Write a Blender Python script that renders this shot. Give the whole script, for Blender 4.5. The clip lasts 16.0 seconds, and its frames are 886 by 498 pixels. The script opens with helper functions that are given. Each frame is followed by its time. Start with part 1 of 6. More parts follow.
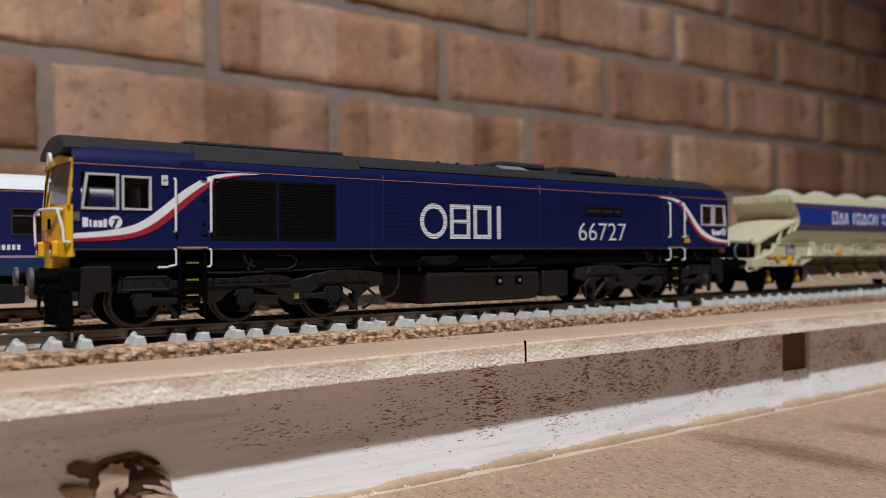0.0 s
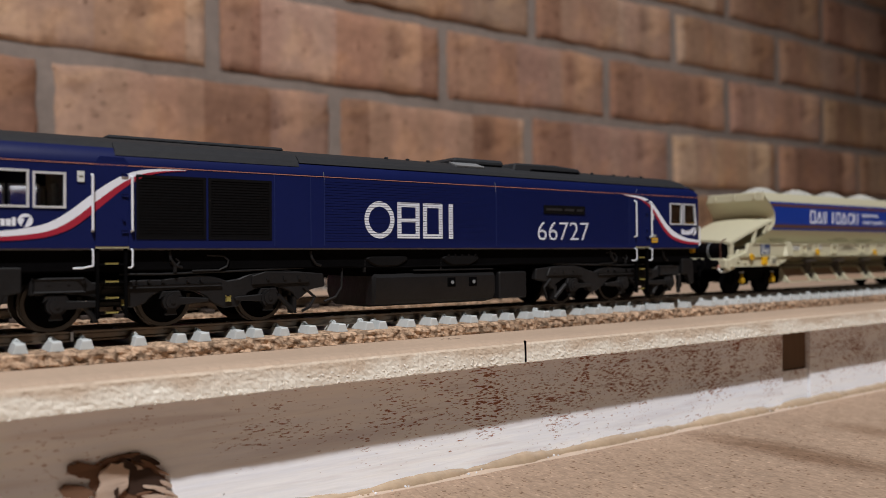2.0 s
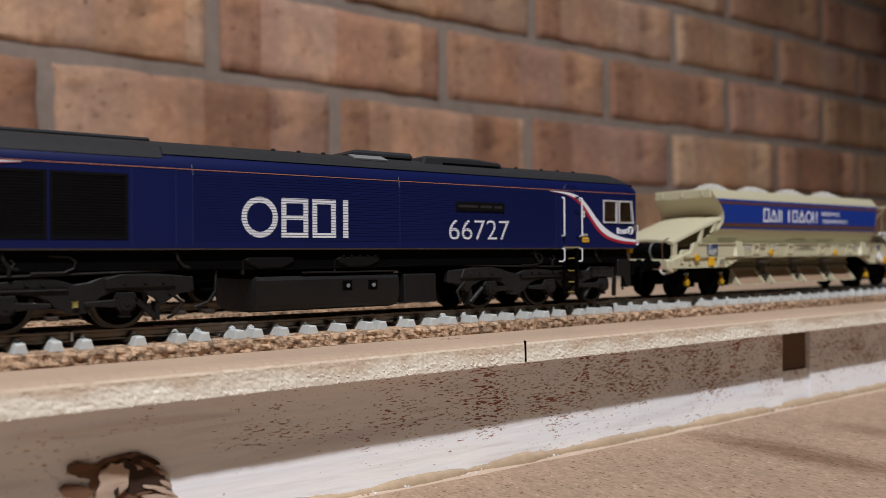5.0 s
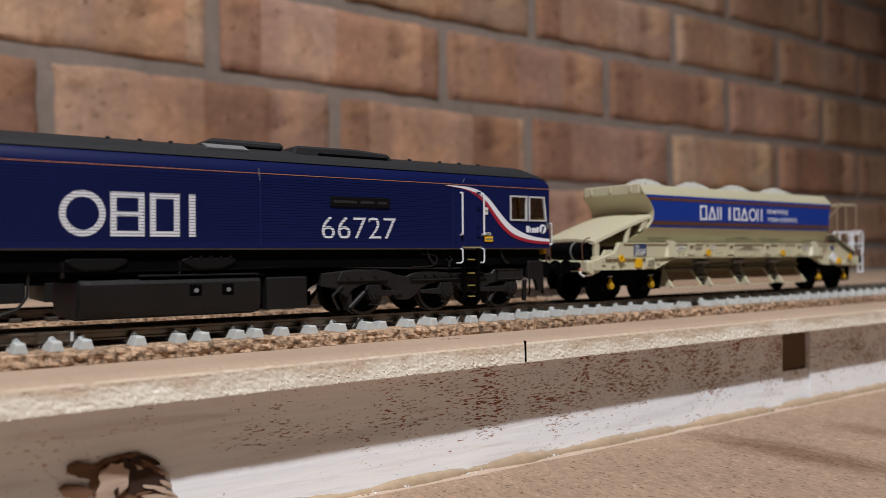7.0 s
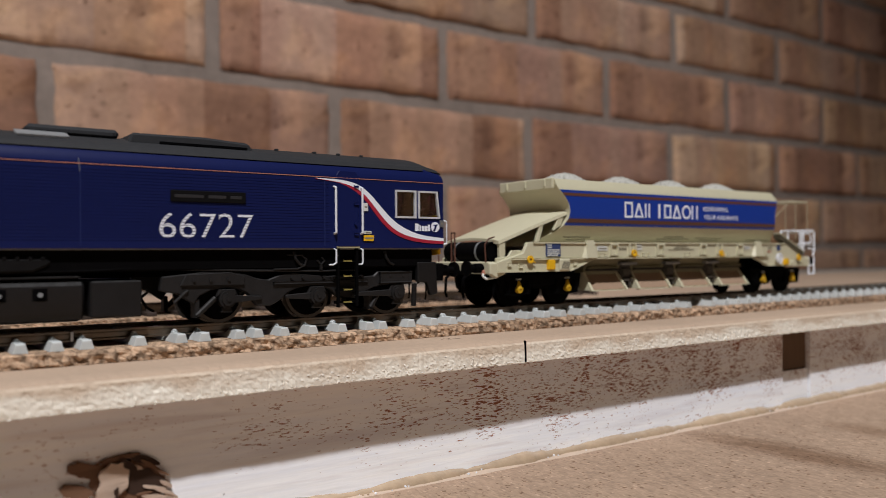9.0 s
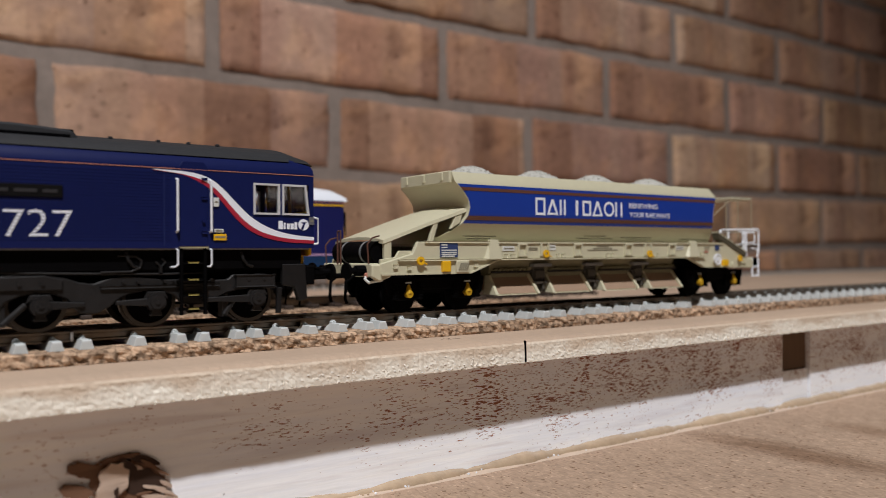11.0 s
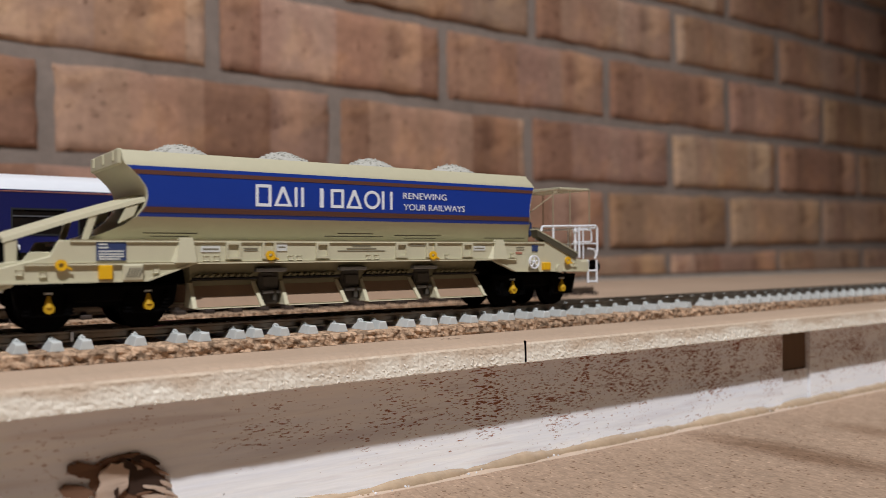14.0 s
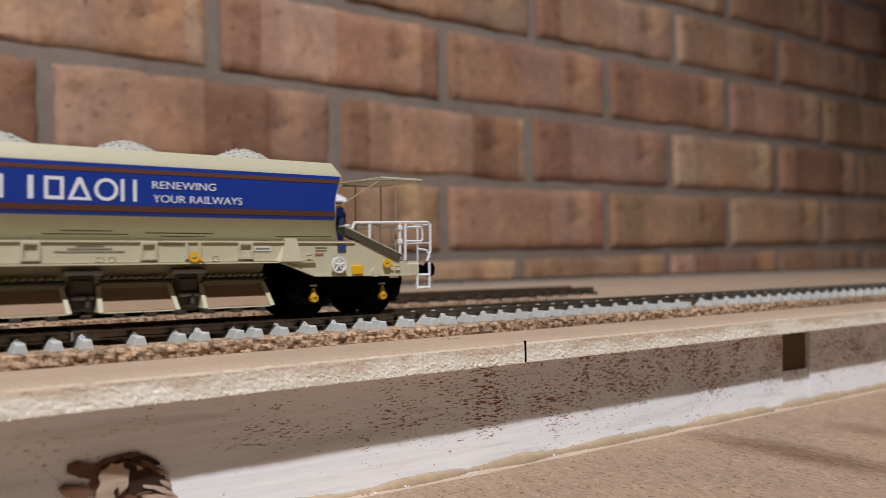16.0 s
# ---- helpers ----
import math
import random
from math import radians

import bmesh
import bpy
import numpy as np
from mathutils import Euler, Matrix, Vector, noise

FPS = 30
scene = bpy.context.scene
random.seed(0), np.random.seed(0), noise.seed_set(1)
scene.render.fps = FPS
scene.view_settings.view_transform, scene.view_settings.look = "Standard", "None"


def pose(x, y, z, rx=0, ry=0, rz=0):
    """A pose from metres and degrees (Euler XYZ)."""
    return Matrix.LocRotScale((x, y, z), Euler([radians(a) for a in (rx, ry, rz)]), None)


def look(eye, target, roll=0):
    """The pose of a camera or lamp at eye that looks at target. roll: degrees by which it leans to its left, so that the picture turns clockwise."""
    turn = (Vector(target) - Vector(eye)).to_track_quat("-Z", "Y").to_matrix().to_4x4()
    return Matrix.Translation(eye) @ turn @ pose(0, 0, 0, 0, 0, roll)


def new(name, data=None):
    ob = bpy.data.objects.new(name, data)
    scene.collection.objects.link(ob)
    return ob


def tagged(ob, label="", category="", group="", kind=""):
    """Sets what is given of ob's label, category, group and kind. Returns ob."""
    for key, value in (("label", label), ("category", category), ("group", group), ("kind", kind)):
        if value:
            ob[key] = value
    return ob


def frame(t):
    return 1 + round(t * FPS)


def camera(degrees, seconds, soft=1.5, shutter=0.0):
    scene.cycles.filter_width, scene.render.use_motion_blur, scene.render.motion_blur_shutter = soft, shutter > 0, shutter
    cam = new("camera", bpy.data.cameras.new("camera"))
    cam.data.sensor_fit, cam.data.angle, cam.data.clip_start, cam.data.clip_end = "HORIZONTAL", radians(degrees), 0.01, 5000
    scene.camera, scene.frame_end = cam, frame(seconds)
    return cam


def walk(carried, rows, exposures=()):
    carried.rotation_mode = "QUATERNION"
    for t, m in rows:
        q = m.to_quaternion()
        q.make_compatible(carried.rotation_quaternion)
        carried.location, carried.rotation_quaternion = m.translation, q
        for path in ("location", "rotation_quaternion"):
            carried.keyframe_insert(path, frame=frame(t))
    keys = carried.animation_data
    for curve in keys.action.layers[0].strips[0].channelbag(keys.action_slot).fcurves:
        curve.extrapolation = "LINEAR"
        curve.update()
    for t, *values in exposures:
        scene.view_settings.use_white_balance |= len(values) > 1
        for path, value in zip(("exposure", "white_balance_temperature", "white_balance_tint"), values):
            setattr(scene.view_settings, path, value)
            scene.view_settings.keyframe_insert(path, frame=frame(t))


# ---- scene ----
MM = 0.001
RAIL = 7.4  # rail top above the layout board, mm

# ---- camera: it stands still on the bench ----
cam = camera(57.48, 16.0, soft=0.75, shutter=0.45)
EYE = Vector((0.0, -0.2258, 0.0256))
AIM = EYE + Vector((math.sin(radians(35.69)), math.cos(radians(35.69)), math.tan(radians(0.423))))
cam.data.dof.use_dof = True
cam.data.dof.focus_distance = 0.238
cam.data.dof.aperture_fstop = 13.0
walk(cam, [(0.0, look(EYE, AIM, -0.416)), (16.0, look(EYE, AIM, -0.416))])

# how far the train has run along the track, mm, against the clip's seventh second
RUN = [(0.0, 103.2), (0.5, 98.3), (1.0, 93.4), (1.5, 88.5), (2.0, 83.3), (2.5, 78.3), (3.0, 73.3), (3.5, 68.0), (4.0, 62.2),
       (6.5, 11.5), (7.0, 0.0), (7.5, -11.4), (8.0, -22.4), (8.5, -33.8), (9.0, -45.8), (11.5, -105.4), (12.0, -121.5),
       (12.5, -138.2), (13.0, -156.4), (13.5, -175.2), (14.0, -194.0), (14.5, -212.4), (15.0, -230.4), (15.5, -249.2), (16.0, -269.6)]

# ---- light: one warm lamp over the bench, bounced by the room ----
scene.view_settings.exposure = 0.0
world = bpy.data.worlds.new("world")
scene.world = world
world.use_nodes = True
world.node_tree.nodes["Background"].inputs[0].default_value = (1.0, 0.9, 0.8, 1)
world.node_tree.nodes["Background"].inputs[1].default_value = 0.013
lamp_data = bpy.data.lights.new("bench_lamp", "SPOT")
lamp_data.energy = 139.0
lamp_data.color = (1.0, 0.985, 0.995)
lamp_data.shadow_soft_size = 0.03
lamp_data.spot_size = radians(69)
lamp_data.spot_blend = 0.85
lamp_ob = new("bench_lamp", lamp_data)
lamp_ob.matrix_world = look((-0.35, -0.80, 1.50), (0.22, 0.13, 0.0))
tagged(lamp_ob, kind="structure")

# ---- materials ----
def mat(name, rgb, rough=0.5, metal=0.0, vary=0.12, scale=200.0, bump=0.0, bump_scale=400.0, stretch=(1, 1, 1), dark=None, big=12.0, spec=0.5, trans=0.0, coat=0.0, rand=0.0, ior=1.45):
    """A surface with colour variation at two sizes, grain relief and uneven gloss."""
    m = bpy.data.materials.new(name)
    m.use_nodes = True
    n, l = m.node_tree.nodes, m.node_tree.links
    b = n["Principled BSDF"]
    b.inputs["Roughness"].default_value = rough
    b.inputs["Metallic"].default_value = metal
    b.inputs["Specular IOR Level"].default_value = spec
    b.inputs["Transmission Weight"].default_value = trans
    b.inputs["Coat Weight"].default_value = coat
    b.inputs["IOR"].default_value = ior
    tc = n.new("ShaderNodeTexCoord")
    mp = n.new("ShaderNodeMapping")
    mp.inputs["Scale"].default_value = stretch
    l.new(tc.outputs["Object"], mp.inputs["Vector"])
    fine, wide = n.new("ShaderNodeTexNoise"), n.new("ShaderNodeTexNoise")
    fine.inputs["Scale"].default_value, fine.inputs["Detail"].default_value = scale, 6
    wide.inputs["Scale"].default_value, wide.inputs["Detail"].default_value = big, 3
    fine.inputs["Roughness"].default_value = 0.7
    l.new(mp.outputs[0], fine.inputs["Vector"])
    l.new(mp.outputs[0], wide.inputs["Vector"])
    add = n.new("ShaderNodeMath")
    add.operation = "ADD"
    l.new(fine.outputs["Fac"], add.inputs[0])
    l.new(wide.outputs["Fac"], add.inputs[1])
    ramp = n.new("ShaderNodeMapRange")
    ramp.inputs["From Min"].default_value, ramp.inputs["From Max"].default_value = 0.6, 1.4
    l.new(add.outputs[0], ramp.inputs["Value"])
    mix = n.new("ShaderNodeMix")
    mix.data_type = "RGBA"
    lo = dark or tuple(c * (1 - vary) for c in rgb)
    hi = tuple(min(1.0, c * (1 + vary)) for c in rgb)
    mix.inputs["A"].default_value, mix.inputs["B"].default_value = (*lo, 1), (*hi, 1)
    l.new(ramp.outputs[0], mix.inputs["Factor"])
    out = mix.outputs["Result"]
    if rand:
        info = n.new("ShaderNodeObjectInfo")
        hsv = n.new("ShaderNodeHueSaturation")
        mr = n.new("ShaderNodeMapRange")
        mr.inputs["To Min"].default_value, mr.inputs["To Max"].default_value = 1 - rand, 1 + rand
        l.new(info.outputs["Random"], mr.inputs["Value"])
        l.new(mr.outputs[0], hsv.inputs["Value"])
        l.new(out, hsv.inputs["Color"])
        out = hsv.outputs[0]
    l.new(out, b.inputs["Base Color"])
    if bump:
        bn = n.new("ShaderNodeTexNoise")
        bn.inputs["Scale"].default_value, bn.inputs["Detail"].default_value = bump_scale, 5
        l.new(mp.outputs[0], bn.inputs["Vector"])
        bp = n.new("ShaderNodeBump")
        bp.inputs["Strength"].default_value, bp.inputs["Distance"].default_value = bump, 0.0006
        l.new(bn.outputs["Fac"], bp.inputs["Height"])
        l.new(bp.outputs[0], b.inputs["Normal"])
    return m


def brick_material():
    m = mat("brick_clay", (0.335, 0.217, 0.165), 0.9, vary=0.3, scale=110, bump=0.8, bump_scale=160, rand=0.09, spec=0.2)
    n, l = m.node_tree.nodes, m.node_tree.links
    b = n["Principled BSDF"]
    old = b.inputs["Base Color"].links[0].from_socket
    tc, info = n.new("ShaderNodeTexCoord"), n.new("ShaderNodeObjectInfo")
    off = n.new("ShaderNodeVectorMath")
    off.operation = "ADD"
    far = n.new("ShaderNodeMath")
    far.operation = "MULTIPLY"
    far.inputs[1].default_value = 37.0
    l.new(info.outputs["Random"], far.inputs[0])
    l.new(tc.outputs["Object"], off.inputs[0])
    l.new(far.outputs[0], off.inputs[1])
    # upright bands left by the kiln stacking
    mp = n.new("ShaderNodeMapping")
    mp.inputs["Scale"].default_value = (1.0, 1.0, 0.035)
    l.new(off.outputs[0], mp.inputs["Vector"])
    band = n.new("ShaderNodeTexNoise")
    band.inputs["Scale"].default_value, band.inputs["Detail"].default_value = 13, 1.5
    l.new(mp.outputs[0], band.inputs["Vector"])
    cr = n.new("ShaderNodeValToRGB")
    cr.color_ramp.interpolation = "EASE"
    e = cr.color_ramp.elements
    e[0].position, e[0].color = 0.34, (0.74, 0.69, 0.67, 1)
    e[1].position, e[1].color = 0.64, (1.06, 1.10, 1.12, 1)
    for pos, col in ((0.395, (0.82, 0.77, 0.75, 1)), (0.425, (1.00, 0.91, 0.90, 1)), (0.50, (1.06, 1.00, 0.98, 1)), (0.515, (1.08, 1.09, 1.06, 1)), (0.575, (1.10, 1.12, 1.09, 1)), (0.59, (1.00, 1.02, 1.02, 1))):
        k = e.new(pos)
        k.color = col
    l.new(band.outputs["Fac"], cr.inputs[0])
    mul = n.new("ShaderNodeMix")
    mul.data_type, mul.blend_type = "RGBA", "MULTIPLY"
    mul.inputs["Factor"].default_value = 0.6
    l.new(old, mul.inputs["A"])
    l.new(cr.outputs[0], mul.inputs["B"])
    # broad flashed patches with plain upright borders, where bricks stood against one another in the kiln
    along, cell, flash = n.new("ShaderNodeSeparateXYZ"), n.new("ShaderNodeTexVoronoi"), n.new("ShaderNodeValToRGB")
    cell.voronoi_dimensions = "1D"
    cell.inputs["Scale"].default_value = 17
    pick = n.new("ShaderNodeSeparateColor")
    l.new(off.outputs[0], along.inputs[0])
    l.new(along.outputs["X"], cell.inputs["W"])
    l.new(cell.outputs["Color"], pick.inputs[0])
    l.new(pick.outputs[0], flash.inputs[0])
    q = flash.color_ramp.elements
    q[0].position, q[0].color = 0.0, (0.66, 0.56, 0.50, 1)
    q[1].position, q[1].color = 1.0, (1.16, 1.25, 1.30, 1)
    for pos, col in ((0.22, (0.82, 0.75, 0.68, 1)), (0.45, (1.02, 0.95, 0.84, 1)), (0.62, (0.88, 0.90, 0.95, 1)), (0.80, (1.10, 1.06, 0.98, 1))):
        q.new(pos).color = col
    patch = n.new("ShaderNodeMix")
    patch.data_type, patch.blend_type = "RGBA", "MULTIPLY"
    patch.inputs["Factor"].default_value = 0.78
    l.new(mul.outputs["Result"], patch.inputs["A"])
    l.new(flash.outputs[0], patch.inputs["B"])
    mul = patch
    # tone from brick to brick: pinkish to tan
    hue = n.new("ShaderNodeMix")
    hue.data_type, hue.blend_type = "RGBA", "MULTIPLY"
    hue.inputs["Factor"].default_value = 1.0
    tone = n.new("ShaderNodeValToRGB")
    t = tone.color_ramp.elements
    t[0].color, t[1].color = (1.04, 0.96, 0.95, 1), (1.0, 1.03, 0.92, 1)
    wh = n.new("ShaderNodeTexWhiteNoise")
    wh.noise_dimensions = "1D"
    l.new(info.outputs["Random"], wh.inputs["W"])
    l.new(wh.outputs["Value"], tone.inputs[0])
    l.new(mul.outputs["Result"], hue.inputs["A"])
    l.new(tone.outputs[0], hue.inputs["B"])
    # pits and pale lime specks
    sp = n.new("ShaderNodeTexVoronoi")
    sp.inputs["Scale"].default_value = 55
    l.new(off.outputs[0], sp.inputs["Vector"])
    pit = n.new("ShaderNodeMapRange")
    pit.inputs["From Min"].default_value, pit.inputs["From Max"].default_value = 0.05, 0.16
    pit.inputs["To Min"].default_value, pit.inputs["To Max"].default_value = 0.55, 1.0
    l.new(sp.outputs["Distance"], pit.inputs["Value"])
    pm = n.new("ShaderNodeMix")
    pm.data_type, pm.blend_type = "RGBA", "MULTIPLY"
    pm.inputs["Factor"].default_value = 0.7
    l.new(hue.outputs["Result"], pm.inputs["A"])
    l.new(pit.outputs[0], pm.inputs["B"])
    l.new(pm.outputs["Result"], b.inputs["Base Color"])
    return m


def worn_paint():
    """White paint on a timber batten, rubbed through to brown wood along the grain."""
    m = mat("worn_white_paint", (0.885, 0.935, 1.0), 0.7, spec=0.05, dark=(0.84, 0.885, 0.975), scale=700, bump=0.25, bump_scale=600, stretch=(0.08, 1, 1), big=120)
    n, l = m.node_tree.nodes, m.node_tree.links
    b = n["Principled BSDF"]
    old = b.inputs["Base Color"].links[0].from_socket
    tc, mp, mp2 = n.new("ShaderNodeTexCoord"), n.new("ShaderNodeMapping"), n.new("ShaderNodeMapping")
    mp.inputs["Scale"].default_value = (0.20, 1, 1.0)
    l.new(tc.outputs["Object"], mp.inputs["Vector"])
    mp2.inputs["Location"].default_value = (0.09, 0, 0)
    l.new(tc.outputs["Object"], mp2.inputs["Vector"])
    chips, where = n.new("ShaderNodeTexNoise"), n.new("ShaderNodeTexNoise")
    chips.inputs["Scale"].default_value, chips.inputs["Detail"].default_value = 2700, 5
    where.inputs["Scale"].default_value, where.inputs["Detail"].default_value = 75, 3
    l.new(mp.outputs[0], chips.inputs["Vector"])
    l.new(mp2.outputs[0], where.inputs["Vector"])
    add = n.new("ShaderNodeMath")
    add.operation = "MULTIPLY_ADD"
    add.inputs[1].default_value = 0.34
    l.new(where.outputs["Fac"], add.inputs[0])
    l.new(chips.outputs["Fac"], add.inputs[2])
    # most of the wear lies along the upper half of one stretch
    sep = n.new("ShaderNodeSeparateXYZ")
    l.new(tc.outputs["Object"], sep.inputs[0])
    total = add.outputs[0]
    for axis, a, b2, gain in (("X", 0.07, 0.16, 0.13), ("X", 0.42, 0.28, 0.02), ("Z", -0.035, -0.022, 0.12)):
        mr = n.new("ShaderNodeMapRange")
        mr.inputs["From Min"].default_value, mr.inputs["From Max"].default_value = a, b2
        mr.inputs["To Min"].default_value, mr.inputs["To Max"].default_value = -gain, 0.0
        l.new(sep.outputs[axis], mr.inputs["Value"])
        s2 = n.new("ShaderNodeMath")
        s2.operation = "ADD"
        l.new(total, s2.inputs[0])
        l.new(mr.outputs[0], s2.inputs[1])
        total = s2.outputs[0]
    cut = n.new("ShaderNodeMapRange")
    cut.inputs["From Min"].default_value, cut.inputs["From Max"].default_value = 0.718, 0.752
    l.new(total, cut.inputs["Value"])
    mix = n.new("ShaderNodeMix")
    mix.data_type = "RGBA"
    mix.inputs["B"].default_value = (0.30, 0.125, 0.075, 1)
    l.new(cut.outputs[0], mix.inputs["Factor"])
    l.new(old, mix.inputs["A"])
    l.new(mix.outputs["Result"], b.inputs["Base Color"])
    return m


def cork_material():
    m = mat("cork_granules", (0.45, 0.31, 0.21), 0.95, vary=0.35, scale=500, bump=1.0, bump_scale=700, spec=0.1)
    n, l = m.node_tree.nodes, m.node_tree.links
    b = n["Principled BSDF"]
    old = b.inputs["Base Color"].links[0].from_socket
    tc, v = n.new("ShaderNodeTexCoord"), n.new("ShaderNodeTexVoronoi")
    v.inputs["Scale"].default_value = 400
    l.new(tc.outputs["Object"], v.inputs["Vector"])
    hsv = n.new("ShaderNodeHueSaturation")
    sep = n.new("ShaderNodeSeparateColor")
    l.new(v.outputs["Color"], sep.inputs[0])
    mr = n.new("ShaderNodeMapRange")
    mr.inputs["To Min"].default_value, mr.inputs["To Max"].default_value = 0.75, 1.22
    l.new(sep.outputs[0], mr.inputs["Value"])
    l.new(mr.outputs[0], hsv.inputs["Value"])
    l.new(old, hsv.inputs["Color"])
    l.new(hsv.outputs[0], b.inputs["Base Color"])
    return m


def add_scuffs(m, rgb, scale, lo, hi, stretch=(1, 1, 1)):
    """Dirty smudges of a shape of their own over a surface."""
    n, l = m.node_tree.nodes, m.node_tree.links
    b = n["Principled BSDF"]
    old = b.inputs["Base Color"].links[0].from_socket
    tc, mp, t = n.new("ShaderNodeTexCoord"), n.new("ShaderNodeMapping"), n.new("ShaderNodeTexNoise")
    mp.inputs["Scale"].default_value = stretch
    t.inputs["Scale"].default_value, t.inputs["Detail"].default_value, t.inputs["Distortion"].default_value = scale, 5, 0.6
    l.new(tc.outputs["Object"], mp.inputs["Vector"])
    l.new(mp.outputs[0], t.inputs["Vector"])
    r = n.new("ShaderNodeMapRange")
    r.inputs["From Min"].default_value, r.inputs["From Max"].default_value = lo, hi
    l.new(t.outputs["Fac"], r.inputs["Value"])
    mix = n.new("ShaderNodeMix")
    mix.data_type, mix.blend_type = "RGBA", "MULTIPLY"
    mix.inputs["B"].default_value = (*rgb, 1)
    l.new(r.outputs[0], mix.inputs["Factor"])
    l.new(old, mix.inputs["A"])
    l.new(mix.outputs["Result"], b.inputs["Base Color"])


def add_flecks(m, scale, lo, hi, crack=0.0, stretch=(1, 1, 1)):
    """Grains of uneven tone, with dark gaps between them where crack is set."""
    n, l = m.node_tree.nodes, m.node_tree.links
    b = n["Principled BSDF"]
    old = b.inputs["Base Color"].links[0].from_socket
    tc, mp, v = n.new("ShaderNodeTexCoord"), n.new("ShaderNodeMapping"), n.new("ShaderNodeTexVoronoi")
    mp.inputs["Scale"].default_value = stretch
    v.inputs["Scale"].default_value = scale
    l.new(tc.outputs["Object"], mp.inputs["Vector"])
    l.new(mp.outputs[0], v.inputs["Vector"])
    sep, mr, hsv = n.new("ShaderNodeSeparateColor"), n.new("ShaderNodeMapRange"), n.new("ShaderNodeHueSaturation")
    l.new(v.outputs["Color"], sep.inputs[0])
    mr.inputs["To Min"].default_value, mr.inputs["To Max"].default_value = lo, hi
    l.new(sep.outputs[1], mr.inputs["Value"])
    value = mr.outputs[0]
    if crack:
        d, mul = n.new("ShaderNodeMapRange"), n.new("ShaderNodeMath")
        d.inputs["From Min"].default_value, d.inputs["From Max"].default_value = 0.45, 0.75
        d.inputs["To Min"].default_value, d.inputs["To Max"].default_value = 1.0, 1.0 - crack
        l.new(v.outputs["Distance"], d.inputs["Value"])
        mul.operation = "MULTIPLY"
        l.new(value, mul.inputs[0])
        l.new(d.outputs[0], mul.inputs[1])
        value = mul.outputs[0]
    l.new(value, hsv.inputs["Value"])
    l.new(old, hsv.inputs["Color"])
    l.new(hsv.outputs[0], b.inputs["Base Color"])


def add_specks(m, rgb, scale, size, share, stretch=(1, 1, 1), turn=0.0):
    """Crisp scattered specks: one in some of the cells of a grid of grains."""
    n, l = m.node_tree.nodes, m.node_tree.links
    b = n["Principled BSDF"]
    old = b.inputs["Base Color"].links[0].from_socket
    tc, mp, v, jig = n.new("ShaderNodeTexCoord"), n.new("ShaderNodeMapping"), n.new("ShaderNodeTexVoronoi"), n.new("ShaderNodeTexNoise")
    mp.inputs["Scale"].default_value = stretch
    mp.inputs["Rotation"].default_value = (0, 0, turn)
    v.inputs["Scale"].default_value = scale
    jig.inputs["Scale"].default_value = scale * 1.7
    l.new(tc.outputs["Object"], mp.inputs["Vector"])
    l.new(mp.outputs[0], v.inputs["Vector"])
    l.new(mp.outputs[0], jig.inputs["Vector"])
    uneven = n.new("ShaderNodeMath")
    uneven.operation = "MULTIPLY_ADD"
    uneven.inputs[1].default_value = 0.6
    l.new(jig.outputs["Fac"], uneven.inputs[0])
    l.new(v.outputs["Distance"], uneven.inputs[2])
    near = n.new("ShaderNodeMapRange")
    near.inputs["From Min"].default_value, near.inputs["From Max"].default_value = size + 0.3, size + 0.22
    l.new(uneven.outputs[0], near.inputs["Value"])
    sep, some, both = n.new("ShaderNodeSeparateColor"), n.new("ShaderNodeMath"), n.new("ShaderNodeMath")
    l.new(v.outputs["Color"], sep.inputs[0])
    some.operation, both.operation = "LESS_THAN", "MULTIPLY"
    some.inputs[1].default_value = share
    l.new(sep.outputs[2], some.inputs[0])
    l.new(some.outputs[0], both.inputs[0])
    l.new(near.outputs[0], both.inputs[1])
    mix = n.new("ShaderNodeMix")
    mix.data_type, mix.blend_type = "RGBA", "MULTIPLY"
    mix.inputs["B"].default_value = (*rgb, 1)
    l.new(both.outputs[0], mix.inputs["Factor"])
    l.new(old, mix.inputs["A"])
    l.new(mix.outputs["Result"], b.inputs["Base Color"])


